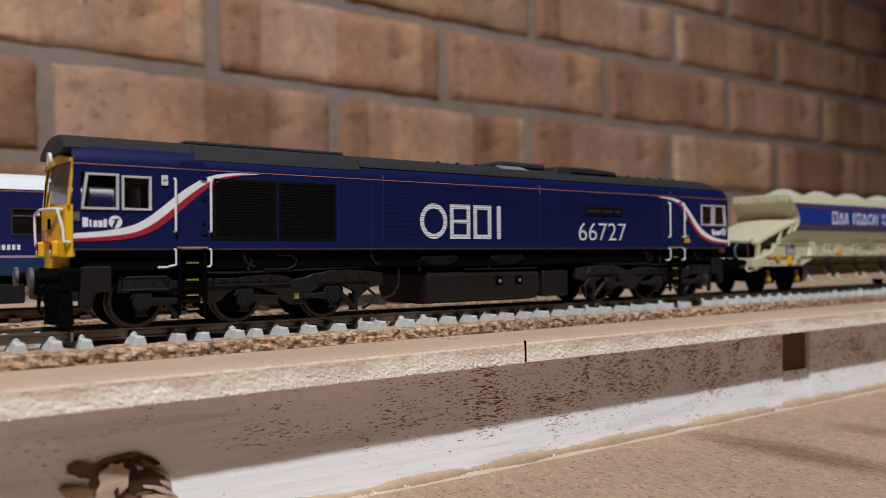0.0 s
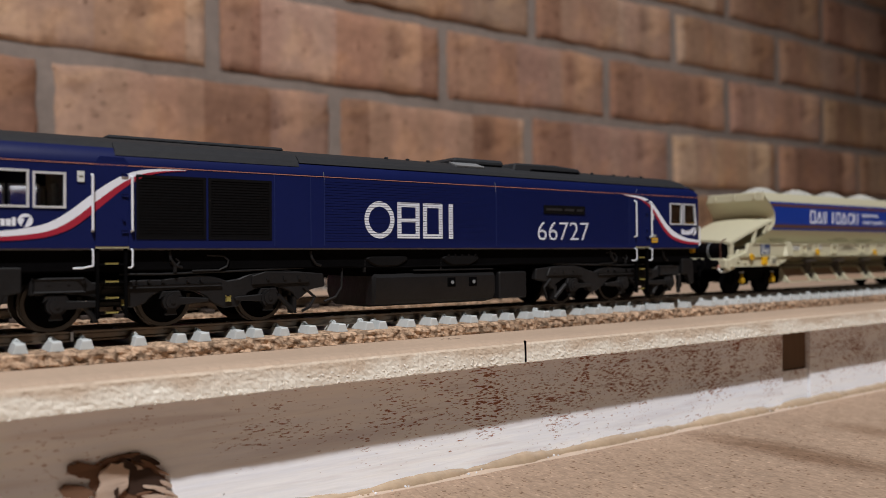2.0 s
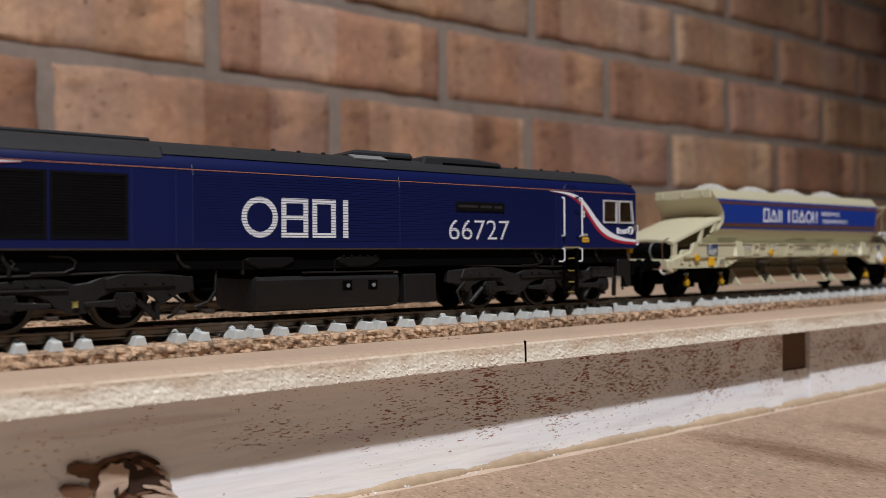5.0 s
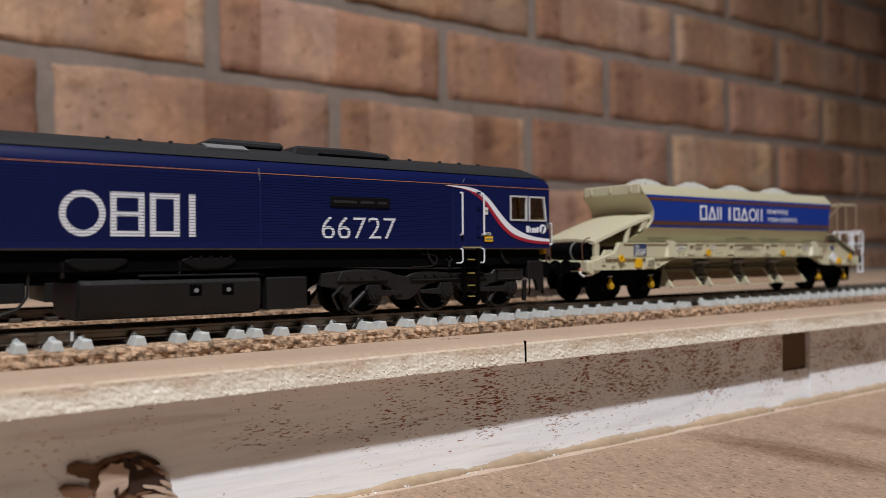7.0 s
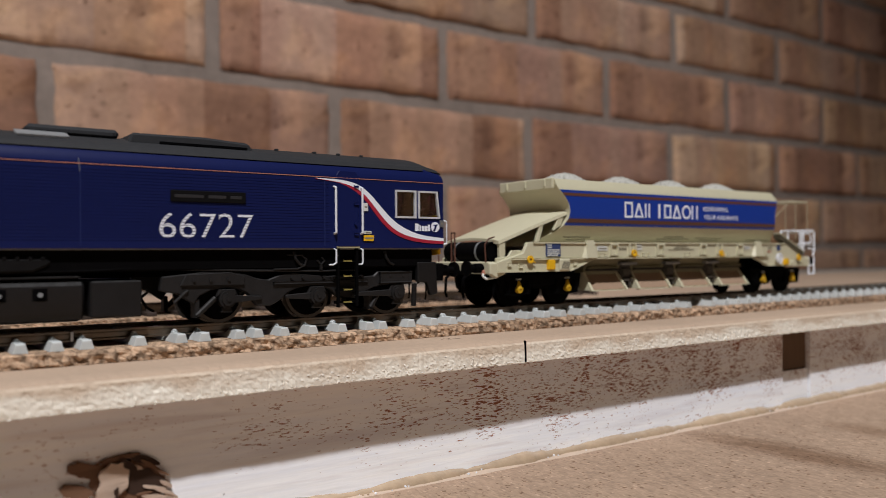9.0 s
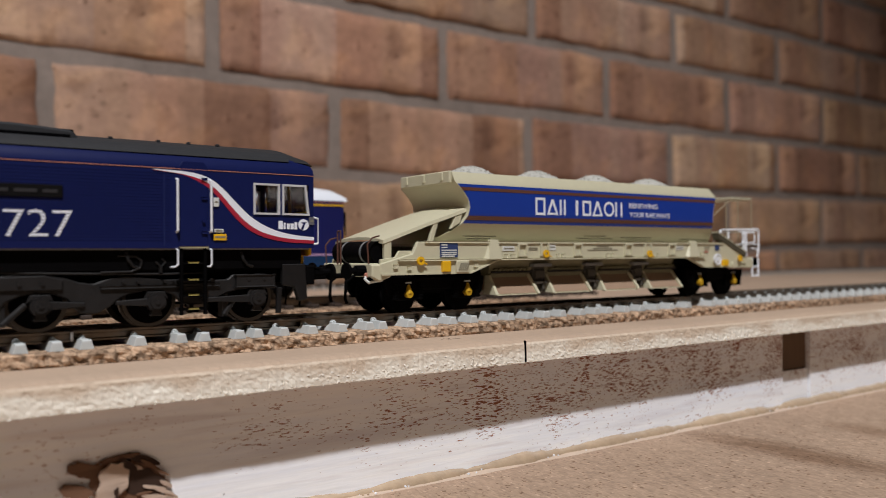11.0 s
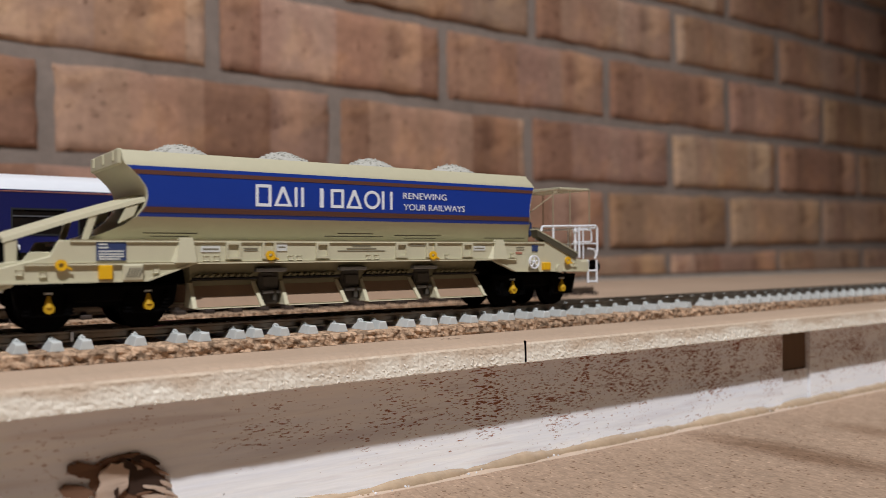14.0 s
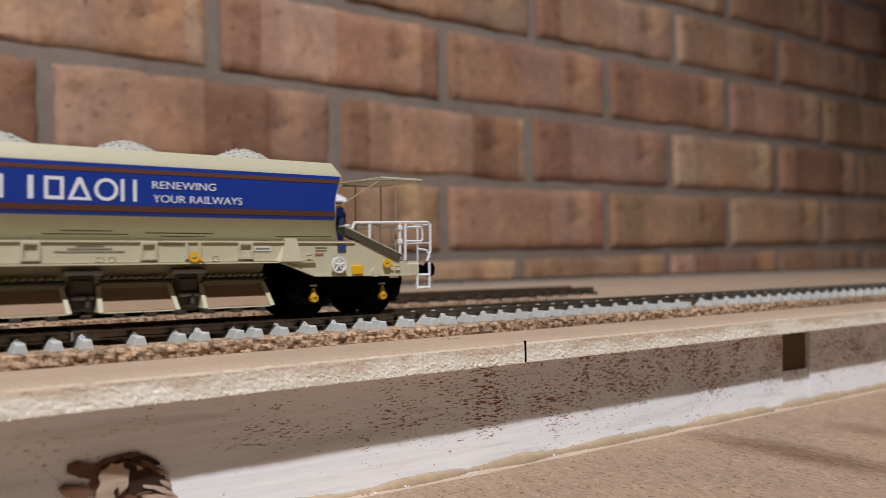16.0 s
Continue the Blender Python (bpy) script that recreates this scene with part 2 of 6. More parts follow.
def add_dark_patch(m, at, turn, size, rgb):
    """One long darker patch with frayed borders; at and size in metres."""
    n, l = m.node_tree.nodes, m.node_tree.links
    b = n["Principled BSDF"]
    old = b.inputs["Base Color"].links[0].from_socket
    tc, mp, t = n.new("ShaderNodeTexCoord"), n.new("ShaderNodeMapping"), n.new("ShaderNodeTexNoise")
    mp.vector_type = "TEXTURE"
    mp.inputs["Location"].default_value, mp.inputs["Rotation"].default_value, mp.inputs["Scale"].default_value = at, (0, 0, turn), size
    t.inputs["Scale"].default_value, t.inputs["Detail"].default_value = 3.0, 5
    l.new(tc.outputs["Object"], mp.inputs["Vector"])
    l.new(mp.outputs[0], t.inputs["Vector"])
    ln, add, r = n.new("ShaderNodeVectorMath"), n.new("ShaderNodeMath"), n.new("ShaderNodeMapRange")
    ln.operation, add.operation = "LENGTH", "ADD"
    l.new(mp.outputs[0], ln.inputs[0])
    l.new(ln.outputs["Value"], add.inputs[0])
    l.new(t.outputs["Fac"], add.inputs[1])
    r.inputs["From Min"].default_value, r.inputs["From Max"].default_value = 1.5, 0.8
    l.new(add.outputs[0], r.inputs["Value"])
    mix = n.new("ShaderNodeMix")
    mix.data_type, mix.blend_type = "RGBA", "MULTIPLY"
    mix.inputs["B"].default_value = (*rgb, 1)
    l.new(r.outputs[0], mix.inputs["Factor"])
    l.new(old, mix.inputs["A"])
    l.new(mix.outputs["Result"], b.inputs["Base Color"])


def sawn_edge():
    """Sawn board edge: bare tan fibre along the top arris, flaking white paint below."""
    m = mat("rough_sawn_edge", (0.92, 0.87, 0.78), 0.8, dark=(0.74, 0.66, 0.55), scale=650, bump=0.4, bump_scale=900, stretch=(0.7, 1, 1), big=60)
    n, l = m.node_tree.nodes, m.node_tree.links
    b = n["Principled BSDF"]
    old = b.inputs["Base Color"].links[0].from_socket
    tc, sep, mp, t = n.new("ShaderNodeTexCoord"), n.new("ShaderNodeSeparateXYZ"), n.new("ShaderNodeMapping"), n.new("ShaderNodeTexNoise")
    mp.inputs["Scale"].default_value = (0.35, 1, 1)
    t.inputs["Scale"].default_value, t.inputs["Detail"].default_value = 260, 6
    l.new(tc.outputs["Object"], sep.inputs[0])
    l.new(tc.outputs["Object"], mp.inputs["Vector"])
    l.new(mp.outputs[0], t.inputs["Vector"])
    add, r, mix = n.new("ShaderNodeMath"), n.new("ShaderNodeMapRange"), n.new("ShaderNodeMix")
    add.operation = "MULTIPLY_ADD"
    add.inputs[1].default_value = 0.011
    l.new(t.outputs["Fac"], add.inputs[0])
    l.new(sep.outputs["Z"], add.inputs[2])
    r.inputs["From Min"].default_value, r.inputs["From Max"].default_value = 0.0000, 0.0034
    l.new(add.outputs[0], r.inputs["Value"])
    mix.data_type = "RGBA"
    mix.inputs["B"].default_value = (0.66, 0.54, 0.42, 1)
    l.new(r.outputs[0], mix.inputs["Factor"])
    l.new(old, mix.inputs["A"])
    l.new(mix.outputs["Result"], b.inputs["Base Color"])
    return m


BRICK = brick_material()
add_flecks(BRICK, 150, 0.93, 1.05)
add_scuffs(BRICK, (1.22, 1.20, 1.08), 22, 0.52, 0.66)
add_scuffs(BRICK, (0.72, 0.68, 0.66), 30, 0.56, 0.70)
add_scuffs(BRICK, (0.40, 0.34, 0.32), 95, 0.67, 0.73)
add_scuffs(BRICK, (1.45, 1.5, 1.55), 120, 0.69, 0.74)
MORTAR = mat("mortar", (0.225, 0.185, 0.162), 0.95, vary=0.25, scale=90, bump=0.8, bump_scale=250, spec=0.1)
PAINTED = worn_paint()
CORK = cork_material()
add_flecks(CORK, 640, 0.85, 1.2, 0.6)
# even dark grey of the unseen walls and ceiling, holding back bounced light
PLASTER = mat("plaster", (0.14, 0.133, 0.126), 0.9, vary=0.05, scale=20, bump=0.1)
FLOORING = mat("concrete_floor", (0.3, 0.28, 0.26), 0.8, vary=0.15, scale=20)
FIBRE = mat("fibreboard", (0.40, 0.285, 0.205), 0.85, vary=0.25, scale=420, bump=0.5, bump_scale=700, big=14, spec=0.25, stretch=(1, 0.5, 1))
add_scuffs(FIBRE, (0.80, 0.75, 0.72), 16, 0.58, 0.75, (0.35, 1, 1))
add_flecks(FIBRE, 1400, 0.84, 1.14, stretch=(1, 0.45, 1))
add_specks(FIBRE, (0.50, 0.42, 0.36), 900, 0.22, 0.45, (1.0, 0.32, 1), 0.25)
add_specks(FIBRE, (0.55, 0.47, 0.42), 700, 0.24, 0.35, (0.5, 0.7, 1), -0.5)
add_specks(FIBRE, (1.35, 1.38, 1.40), 800, 0.26, 0.40, (1.0, 0.40, 1), 0.1)
add_dark_patch(FIBRE, (0.248, -0.078, -0.04), 0.06, (0.014, 0.05, 1), (0.60, 0.53, 0.48))
add_dark_patch(FIBRE, (0.30, -0.075, -0.04), -0.1, (0.012, 0.02, 1), (0.75, 0.70, 0.66))
BOARDTOP = mat("board_top", (0.47, 0.35, 0.26), 0.75, vary=0.12, scale=500, bump=0.3, bump_scale=800, big=20, spec=0.25)
EDGE = sawn_edge()
PAINTFLAKE = mat("paint_flake", (0.88, 0.84, 0.77), 0.55, vary=0.12, scale=600)
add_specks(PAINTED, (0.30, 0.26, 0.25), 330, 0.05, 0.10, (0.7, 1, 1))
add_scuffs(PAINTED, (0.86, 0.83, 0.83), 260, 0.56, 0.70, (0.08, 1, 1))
# brown that carries the shade of the gap between the battens
SHADEBROWN = mat("bare_brown_wood", (0.13, 0.078, 0.045), 0.8, vary=0.2, scale=400, bump=0.4, stretch=(1, 1, 0.1))
TORN = mat("torn_wood", (0.47, 0.36, 0.285), 0.8, vary=0.3, scale=300, bump=0.8, stretch=(0.2, 1, 1))
CRACKED = mat("cracked_brown_wood", (0.15, 0.078, 0.045), 0.8, vary=0.4, scale=300, bump=0.8, stretch=(0.2, 1, 1))
# near-black brown: shade in the knot's hollow and crack, also pencil dashes
DARKBROWN = mat("split_wood", (0.035, 0.017, 0.010), 0.8, vary=0.4, scale=300, bump=0.6, stretch=(0.2, 1, 1))
PALESTRIP = mat("glue_smear", (0.56, 0.44, 0.345), 0.6, vary=0.15, scale=300, bump=0.2)
GLUE = mat("dried_glue", (0.42, 0.315, 0.215), 0.35, vary=0.3, scale=200, bump=0.4, coat=0.2)
CONCRETE = mat("grey_sleeper_plastic", (0.54, 0.57, 0.57), 0.55, vary=0.08, scale=600, bump=0.15, rand=0.06)
GREYSLEEPER = mat("weathered_sleeper", (0.30, 0.28, 0.26), 0.7, vary=0.15, scale=600, bump=0.2, rand=0.08)
WOODSLEEPER = mat("dark_sleeper_plastic", (0.045, 0.032, 0.026), 0.6, vary=0.2, scale=600, bump=0.3, rand=0.15)
RAILSIDE = mat("rail_metal", (0.20, 0.165, 0.13), 0.35, 0.9, vary=0.25, scale=300)
STEEL = mat("dull_steel", (0.085, 0.078, 0.07), 0.35, 1.0, vary=0.1, scale=400)
NAVY = mat("navy_paint", (0.0056, 0.0102, 0.067), 0.42, spec=0.22, vary=0.10, scale=500, bump=0.04, big=30)
# lighter navy that puts the seam highlight into the panel joints
JOINTBLUE = mat("rubbed_navy_edge", (0.014, 0.022, 0.092), 0.42, spec=0.22, vary=0.1)
ROOFGREY = mat("roof_grey_paint", (0.026, 0.027, 0.030), 0.65, spec=0.2, vary=0.2, scale=500, bump=0.15)
PALEGREY = mat("pale_grey_paint", (0.20, 0.21, 0.22), 0.5, vary=0.1)
BLACK = mat("underframe_black", (0.0022, 0.0021, 0.0024), 0.75, spec=0.04, vary=0.35, scale=350, bump=0.3, big=60)
GRIMY = mat("bogie_black", (0.0078, 0.0074, 0.008), 0.5, spec=0.35, vary=0.35, scale=350, bump=0.3, big=60)
TRAILGREY = mat("dusty_bogie_grey", (0.0135, 0.0128, 0.0132), 0.5, spec=0.3, vary=0.35, scale=350, bump=0.3, big=60)
TANKBLACK = mat("reservoir_black", (0.0048, 0.0046, 0.005), 0.65, spec=0.15, vary=0.3, scale=350, bump=0.2)
MESHBLACK = mat("grille_black", (0.002, 0.002, 0.0025), 0.8, spec=0.02, vary=0.3, scale=900, bump=0.4)
GRILLE = mat("dark_grille", (0.0042, 0.004, 0.0045), 0.7, spec=0.1, vary=0.3, scale=900, bump=0.4)
WHITE = mat("white_paint", (0.75, 0.78, 0.84), 0.4, vary=0.04)
RED = mat("crimson_paint", (0.34, 0.018, 0.04), 0.4, vary=0.06)
ORANGE = mat("orange_lining", (0.42, 0.17, 0.12), 0.45, vary=0.08)
CAPYELLOW = mat("grubby_yellow_cap", (0.52, 0.31, 0.012), 0.5, vary=0.15)
YELLOW = mat("warning_yellow", (0.74, 0.42, 0.012), 0.4, vary=0.06)
SILVER = mat("silver_frame", (0.68, 0.69, 0.71), 0.35, 0.3, vary=0.06)
GLASS = mat("clear_window", (0.86, 0.86, 0.86), 0.10, vary=0.02, trans=1.0, ior=1.3)
DARKGLASS = mat("tinted_window", (0.010, 0.008, 0.007), 0.15, spec=0.25, vary=0.3)
LENS = mat("lamp_lens", (0.8, 0.76, 0.66), 0.1, vary=0.1, coat=0.5)
CREAM = mat("cream_paint", (0.53, 0.505, 0.365), 0.45, vary=0.05, scale=400, bump=0.04, big=40)
ACTUATOR = mat("grimy_actuator", (0.06, 0.055, 0.045), 0.6, vary=0.3, scale=400, bump=0.2)
DARKOLIVE = mat("dark_olive_grime", (0.075, 0.066, 0.045), 0.7, vary=0.25, spec=0.2)
POSTBROWN = mat("brownish_post", (0.30, 0.24, 0.16), 0.5, vary=0.15)
# olive darker than the cream body, with the sill's shade in its colour
SHADEOLIVE = mat("grimy_olive_paint", (0.22, 0.205, 0.13), 0.7, vary=0.2, spec=0.2)
DOORTAN = mat("tan_door_plate", (0.31, 0.215, 0.15), 0.7, vary=0.1, spec=0.2)
BLUE = mat("bright_blue_paint", (0.010, 0.040, 0.29), 0.4, vary=0.06)
BROWN = mat("brown_lining", (0.12, 0.05, 0.035), 0.45, vary=0.1)
INK = mat("printed_ink", (0.19, 0.175, 0.13), 0.6, vary=0.2)
PALELABEL = mat("pale_label", (0.62, 0.64, 0.62), 0.5, vary=0.08)
BALLAST = mat("grey_ballast", (0.43, 0.425, 0.39), 0.9, vary=0.15, scale=500, bump=0.4, bump_scale=900)
MAGENTA = mat("magenta_paint", (0.55, 0.012, 0.20), 0.4, vary=0.05)
DMUBLUE = mat("indigo_paint", (0.011, 0.013, 0.088), 0.35, vary=0.08)
TEAL = mat("teal_paint", (0.008, 0.032, 0.09), 0.4, vary=0.08)
LILAC = mat("lilac_lining", (0.40, 0.25, 0.40), 0.4, vary=0.06)
RUST = mat("copper_pipe", (0.10, 0.042, 0.028), 0.5, vary=0.2)
COACH = mat("cab_inside", (0.20, 0.19, 0.18), 0.7, vary=0.1)


# ---- building helpers; all lengths in mm ----
def part(name, bm, material, parent=None, label="", smooth=False, at=(0, 0, 0)):
    """Links a bmesh, made in mm, as one mesh object."""
    bmesh.ops.recalc_face_normals(bm, faces=bm.faces)
    bmesh.ops.scale(bm, vec=(MM, MM, MM), verts=bm.verts)
    me = bpy.data.meshes.new(name)
    bm.to_mesh(me)
    bm.free()
    if smooth:
        me.shade_smooth()
        me.set_sharp_from_angle(angle=radians(35))
    me.materials.append(material)
    ob = new(name, me)
    ob.location = [c * MM for c in at]
    if parent:
        ob.parent = parent
    if label:
        ob["label"] = label
    return ob


def again(ob, at, parent=None, rz=0.0):
    """Another object on the same mesh."""
    o = bpy.data.objects.new(ob.name.split(".")[0], ob.data)
    scene.collection.objects.link(o)
    o.parent = parent or ob.parent
    o.matrix_basis = pose(at[0] * MM, at[1] * MM, at[2] * MM, 0, 0, rz)
    if "label" in ob:
        o["label"] = ob["label"]
    return o


def thing(name, at, label, category, group=""):
    e = new(name)
    e.empty_display_size = 0.01
    e.location = [c * MM for c in at]
    return tagged(e, label, category, group)


def box(x0, x1, y0, y1, z0, z1, bm=None, bevel=0.0, seg=1):
    own = bmesh.new()
    bmesh.ops.create_cube(own, size=1)
    for v in own.verts:
        v.co = ((x0 + x1) / 2 + v.co.x * (x1 - x0), (y0 + y1) / 2 + v.co.y * (y1 - y0), (z0 + z1) / 2 + v.co.z * (z1 - z0))
    if bevel:
        bmesh.ops.bevel(own, geom=own.edges[:], offset=bevel, segments=seg, affect="EDGES")
    return join(own, bm)


def join(own, bm):
    if bm is None:
        return own
    idx = {v: bm.verts.new(v.co) for v in own.verts}
    for f in own.faces:
        bm.faces.new([idx[v] for v in f.verts])
    own.free()
    return bm


def prism(outline, y0, y1, bm=None, bevel=0.0):
    """A plate with an outline in x and z, from y0 to y1."""
    own = bmesh.new()
    a = [own.verts.new((x, y0, z)) for x, z in outline]
    b = [own.verts.new((x, y1, z)) for x, z in outline]
    n = len(outline)
    own.faces.new(a)
    own.faces.new(b[::-1])
    for i in range(n):
        own.faces.new((a[i], b[i], b[(i + 1) % n], a[(i + 1) % n]))
    bmesh.ops.recalc_face_normals(own, faces=own.faces)
    if bevel:
        bmesh.ops.bevel(own, geom=own.edges[:], offset=bevel, segments=1, affect="EDGES")
    return join(own, bm)


def ring(c, r, y0, y1, inner, bm=None, seg=24, sx=1.0):
    """A flat ring round c=(x, z), from y0 to y1."""
    own = bmesh.new()
    q = []
    for i in range(seg):
        a = 2 * math.pi * i / seg
        cs, sn = math.cos(a), math.sin(a)
        q.append([own.verts.new((c[0] + rr * cs * sx, y, c[1] + rr * sn)) for rr, y in ((r, y0), (r, y1), (inner, y1), (inner, y0))])
    for i in range(seg):
        a, b = q[i], q[(i + 1) % seg]
        for k in range(4):
            own.faces.new((a[k], a[(k + 1) % 4], b[(k + 1) % 4], b[k]))
    return join(own, bm)


def rod(p, q, r, bm=None, seg=10, r2=None):
    p, q = Vector(p), Vector(q)
    own = bmesh.new()
    m = Matrix.Translation((p + q) / 2) @ (q - p).to_track_quat("Z", "Y").to_matrix().to_4x4()
    bmesh.ops.create_cone(own, cap_ends=True, segments=seg, radius1=r, radius2=r if r2 is None else r2, depth=(q - p).length, matrix=m)
    return join(own, bm)


def tube(points, r, bm=None, seg=8):
    """A bent rod through points."""
    bm = bm or bmesh.new()
    for a, b in zip(points, points[1:]):
        rod(a, b, r, bm, seg)
    for c in points[1:-1]:
        own = bmesh.new()
        bmesh.ops.create_icosphere(own, subdivisions=1, radius=r * 1.02, matrix=Matrix.Translation(c))
        join(own, bm)
    return bm


def loft(sections, bm=None, caps=True):
    own = bmesh.new()
    rings = [[own.verts.new(c) for c in s] for s in sections]
    n = len(rings[0])
    for a, b in zip(rings, rings[1:]):
        for i in range(n):
            own.faces.new((a[i], a[(i + 1) % n], b[(i + 1) % n], b[i]))
    if caps:
        own.faces.new(rings[0])
        own.faces.new(rings[-1][::-1])
    return join(own, bm)


def sheet(xs, zs, holes, y0, y1, bm=None):
    """An upright sheet in x and z with rectangular holes (x0, x1, z0, z1), from y0 to y1."""
    xs = sorted(set(xs) | {h[0] for h in holes} | {h[1] for h in holes})
    zs = sorted(set(zs) | {h[2] for h in holes} | {h[3] for h in holes})
    own = bmesh.new()
    vs = {}

    def vert(i, k, y):
        if (i, k, y) not in vs:
            vs[i, k, y] = own.verts.new((xs[i], y, zs[k]))
        return vs[i, k, y]

    def solid(i, k):
        if not (0 <= i < len(xs) - 1 and 0 <= k < len(zs) - 1):
            return False
        cx, cz = (xs[i] + xs[i + 1]) / 2, (zs[k] + zs[k + 1]) / 2
        return not any(h[0] < cx < h[1] and h[2] < cz < h[3] for h in holes)

    for i in range(len(xs) - 1):
        for k in range(len(zs) - 1):
            if solid(i, k):
                for y in (y0, y1):
                    own.faces.new([vert(i, k, y), vert(i + 1, k, y), vert(i + 1, k + 1, y), vert(i, k + 1, y)])
                for (di, dk, a, b) in ((-1, 0, (i, k), (i, k + 1)), (1, 0, (i + 1, k), (i + 1, k + 1)), (0, -1, (i, k), (i + 1, k)), (0, 1, (i, k + 1), (i + 1, k + 1))):
                    if not solid(i + di, k + dk):
                        own.faces.new([vert(*a, y0), vert(*b, y0), vert(*b, y1), vert(*a, y1)])
    return join(own, bm)


def strip(top, bottom, y0, y1, bm=None):
    own = bmesh.new()
    secs = [[own.verts.new(c) for c in ((t[0], y0, t[1]), (t[0], y1, t[1]), (b[0], y1, b[1]), (b[0], y0, b[1]))] for t, b in zip(top, bottom)]
    for a, b in zip(secs, secs[1:]):
        for i in range(4):
            own.faces.new((a[i], a[(i + 1) % 4], b[(i + 1) % 4], b[i]))
    own.faces.new(secs[0])
    own.faces.new(secs[-1][::-1])
    return join(own, bm)


def flip(bm):
    """Turned half round the upright axis."""
    bmesh.ops.rotate(bm, cent=(0, 0, 0), matrix=Matrix.Rotation(math.pi, 3, "Z"), verts=bm.verts)
    return bm


def lettering(words, x, y, z, size, material, parent, name="lettering", width=None, bold=0.0):
    """Words on an upright face that looks towards -y; x, z: their lower left corner; size: height of capitals."""
    cu = bpy.data.curves.new(name, "FONT")
    cu.body, cu.size, cu.extrude, cu.offset = words, size / 0.69, 0.04, bold
    cu.resolution_u = 4
    tmp = new("tmp", cu)
    bpy.context.view_layer.update()
    me = bpy.data.meshes.new_from_object(tmp.evaluated_get(bpy.context.evaluated_depsgraph_get()))
    bpy.data.objects.remove(tmp)
    bm = bmesh.new()
    bm.from_mesh(me)
    bpy.data.meshes.remove(me)
    xs = [v.co.x for v in bm.verts]
    fx = width / (max(xs) - min(xs)) if width else 1.0
    x0 = min(xs)
    for v in bm.verts:
        v.co = (x + (v.co.x - x0) * fx, y - v.co.z, z + v.co.y)
    return part(name, bm, material, parent)


# ---- the room ----
def structure(name, bm, material, label, category="", smooth=False):
    return tagged(part(name, bm, material, None, "", smooth), label, category or name.replace("_", " "), kind="structure")


def build_room():
    # unseen floor, ceiling and plain walls, added to close the room around the lamp
    structure("floor", box(-1700, 2800, -2400, 640, -900, -850), FLOORING, "plain grey floor, unseen, added to close the room", "floor")
    structure("ceiling", box(-1700, 2800, -2400, 640, 1900, 1950), PLASTER, "plain dark grey ceiling, unseen, added to bound the bounced light", "ceiling")
    structure("wall_left", box(-1700, -1600, -2400, 640, -850, 1900), PLASTER, "plain dark grey side wall, unseen, added to bound the bounced light", "wall")
    structure("wall_right", box(2700, 2800, -2400, 640, -850, 1900), PLASTER, "plain dark grey end wall, unseen, added to bound the bounced light", "wall")
    structure("wall_front", box(-1600, 2700, -2400, -2300, -850, 1900), PLASTER, "plain dark grey wall, unseen, added to bound the bounced light", "wall")
    wall = structure("wall_back", box(-1600, 2700, 396, 640, -850, 1900), MORTAR, "bare brick wall with recessed grey mortar joints", "wall")
    structure("bench_top", box(-1600, 2700, -700, 395, -58, -40), FIBRE, "brown speckled fibreboard bench top with faint scuffs", "bench top")
    return wall


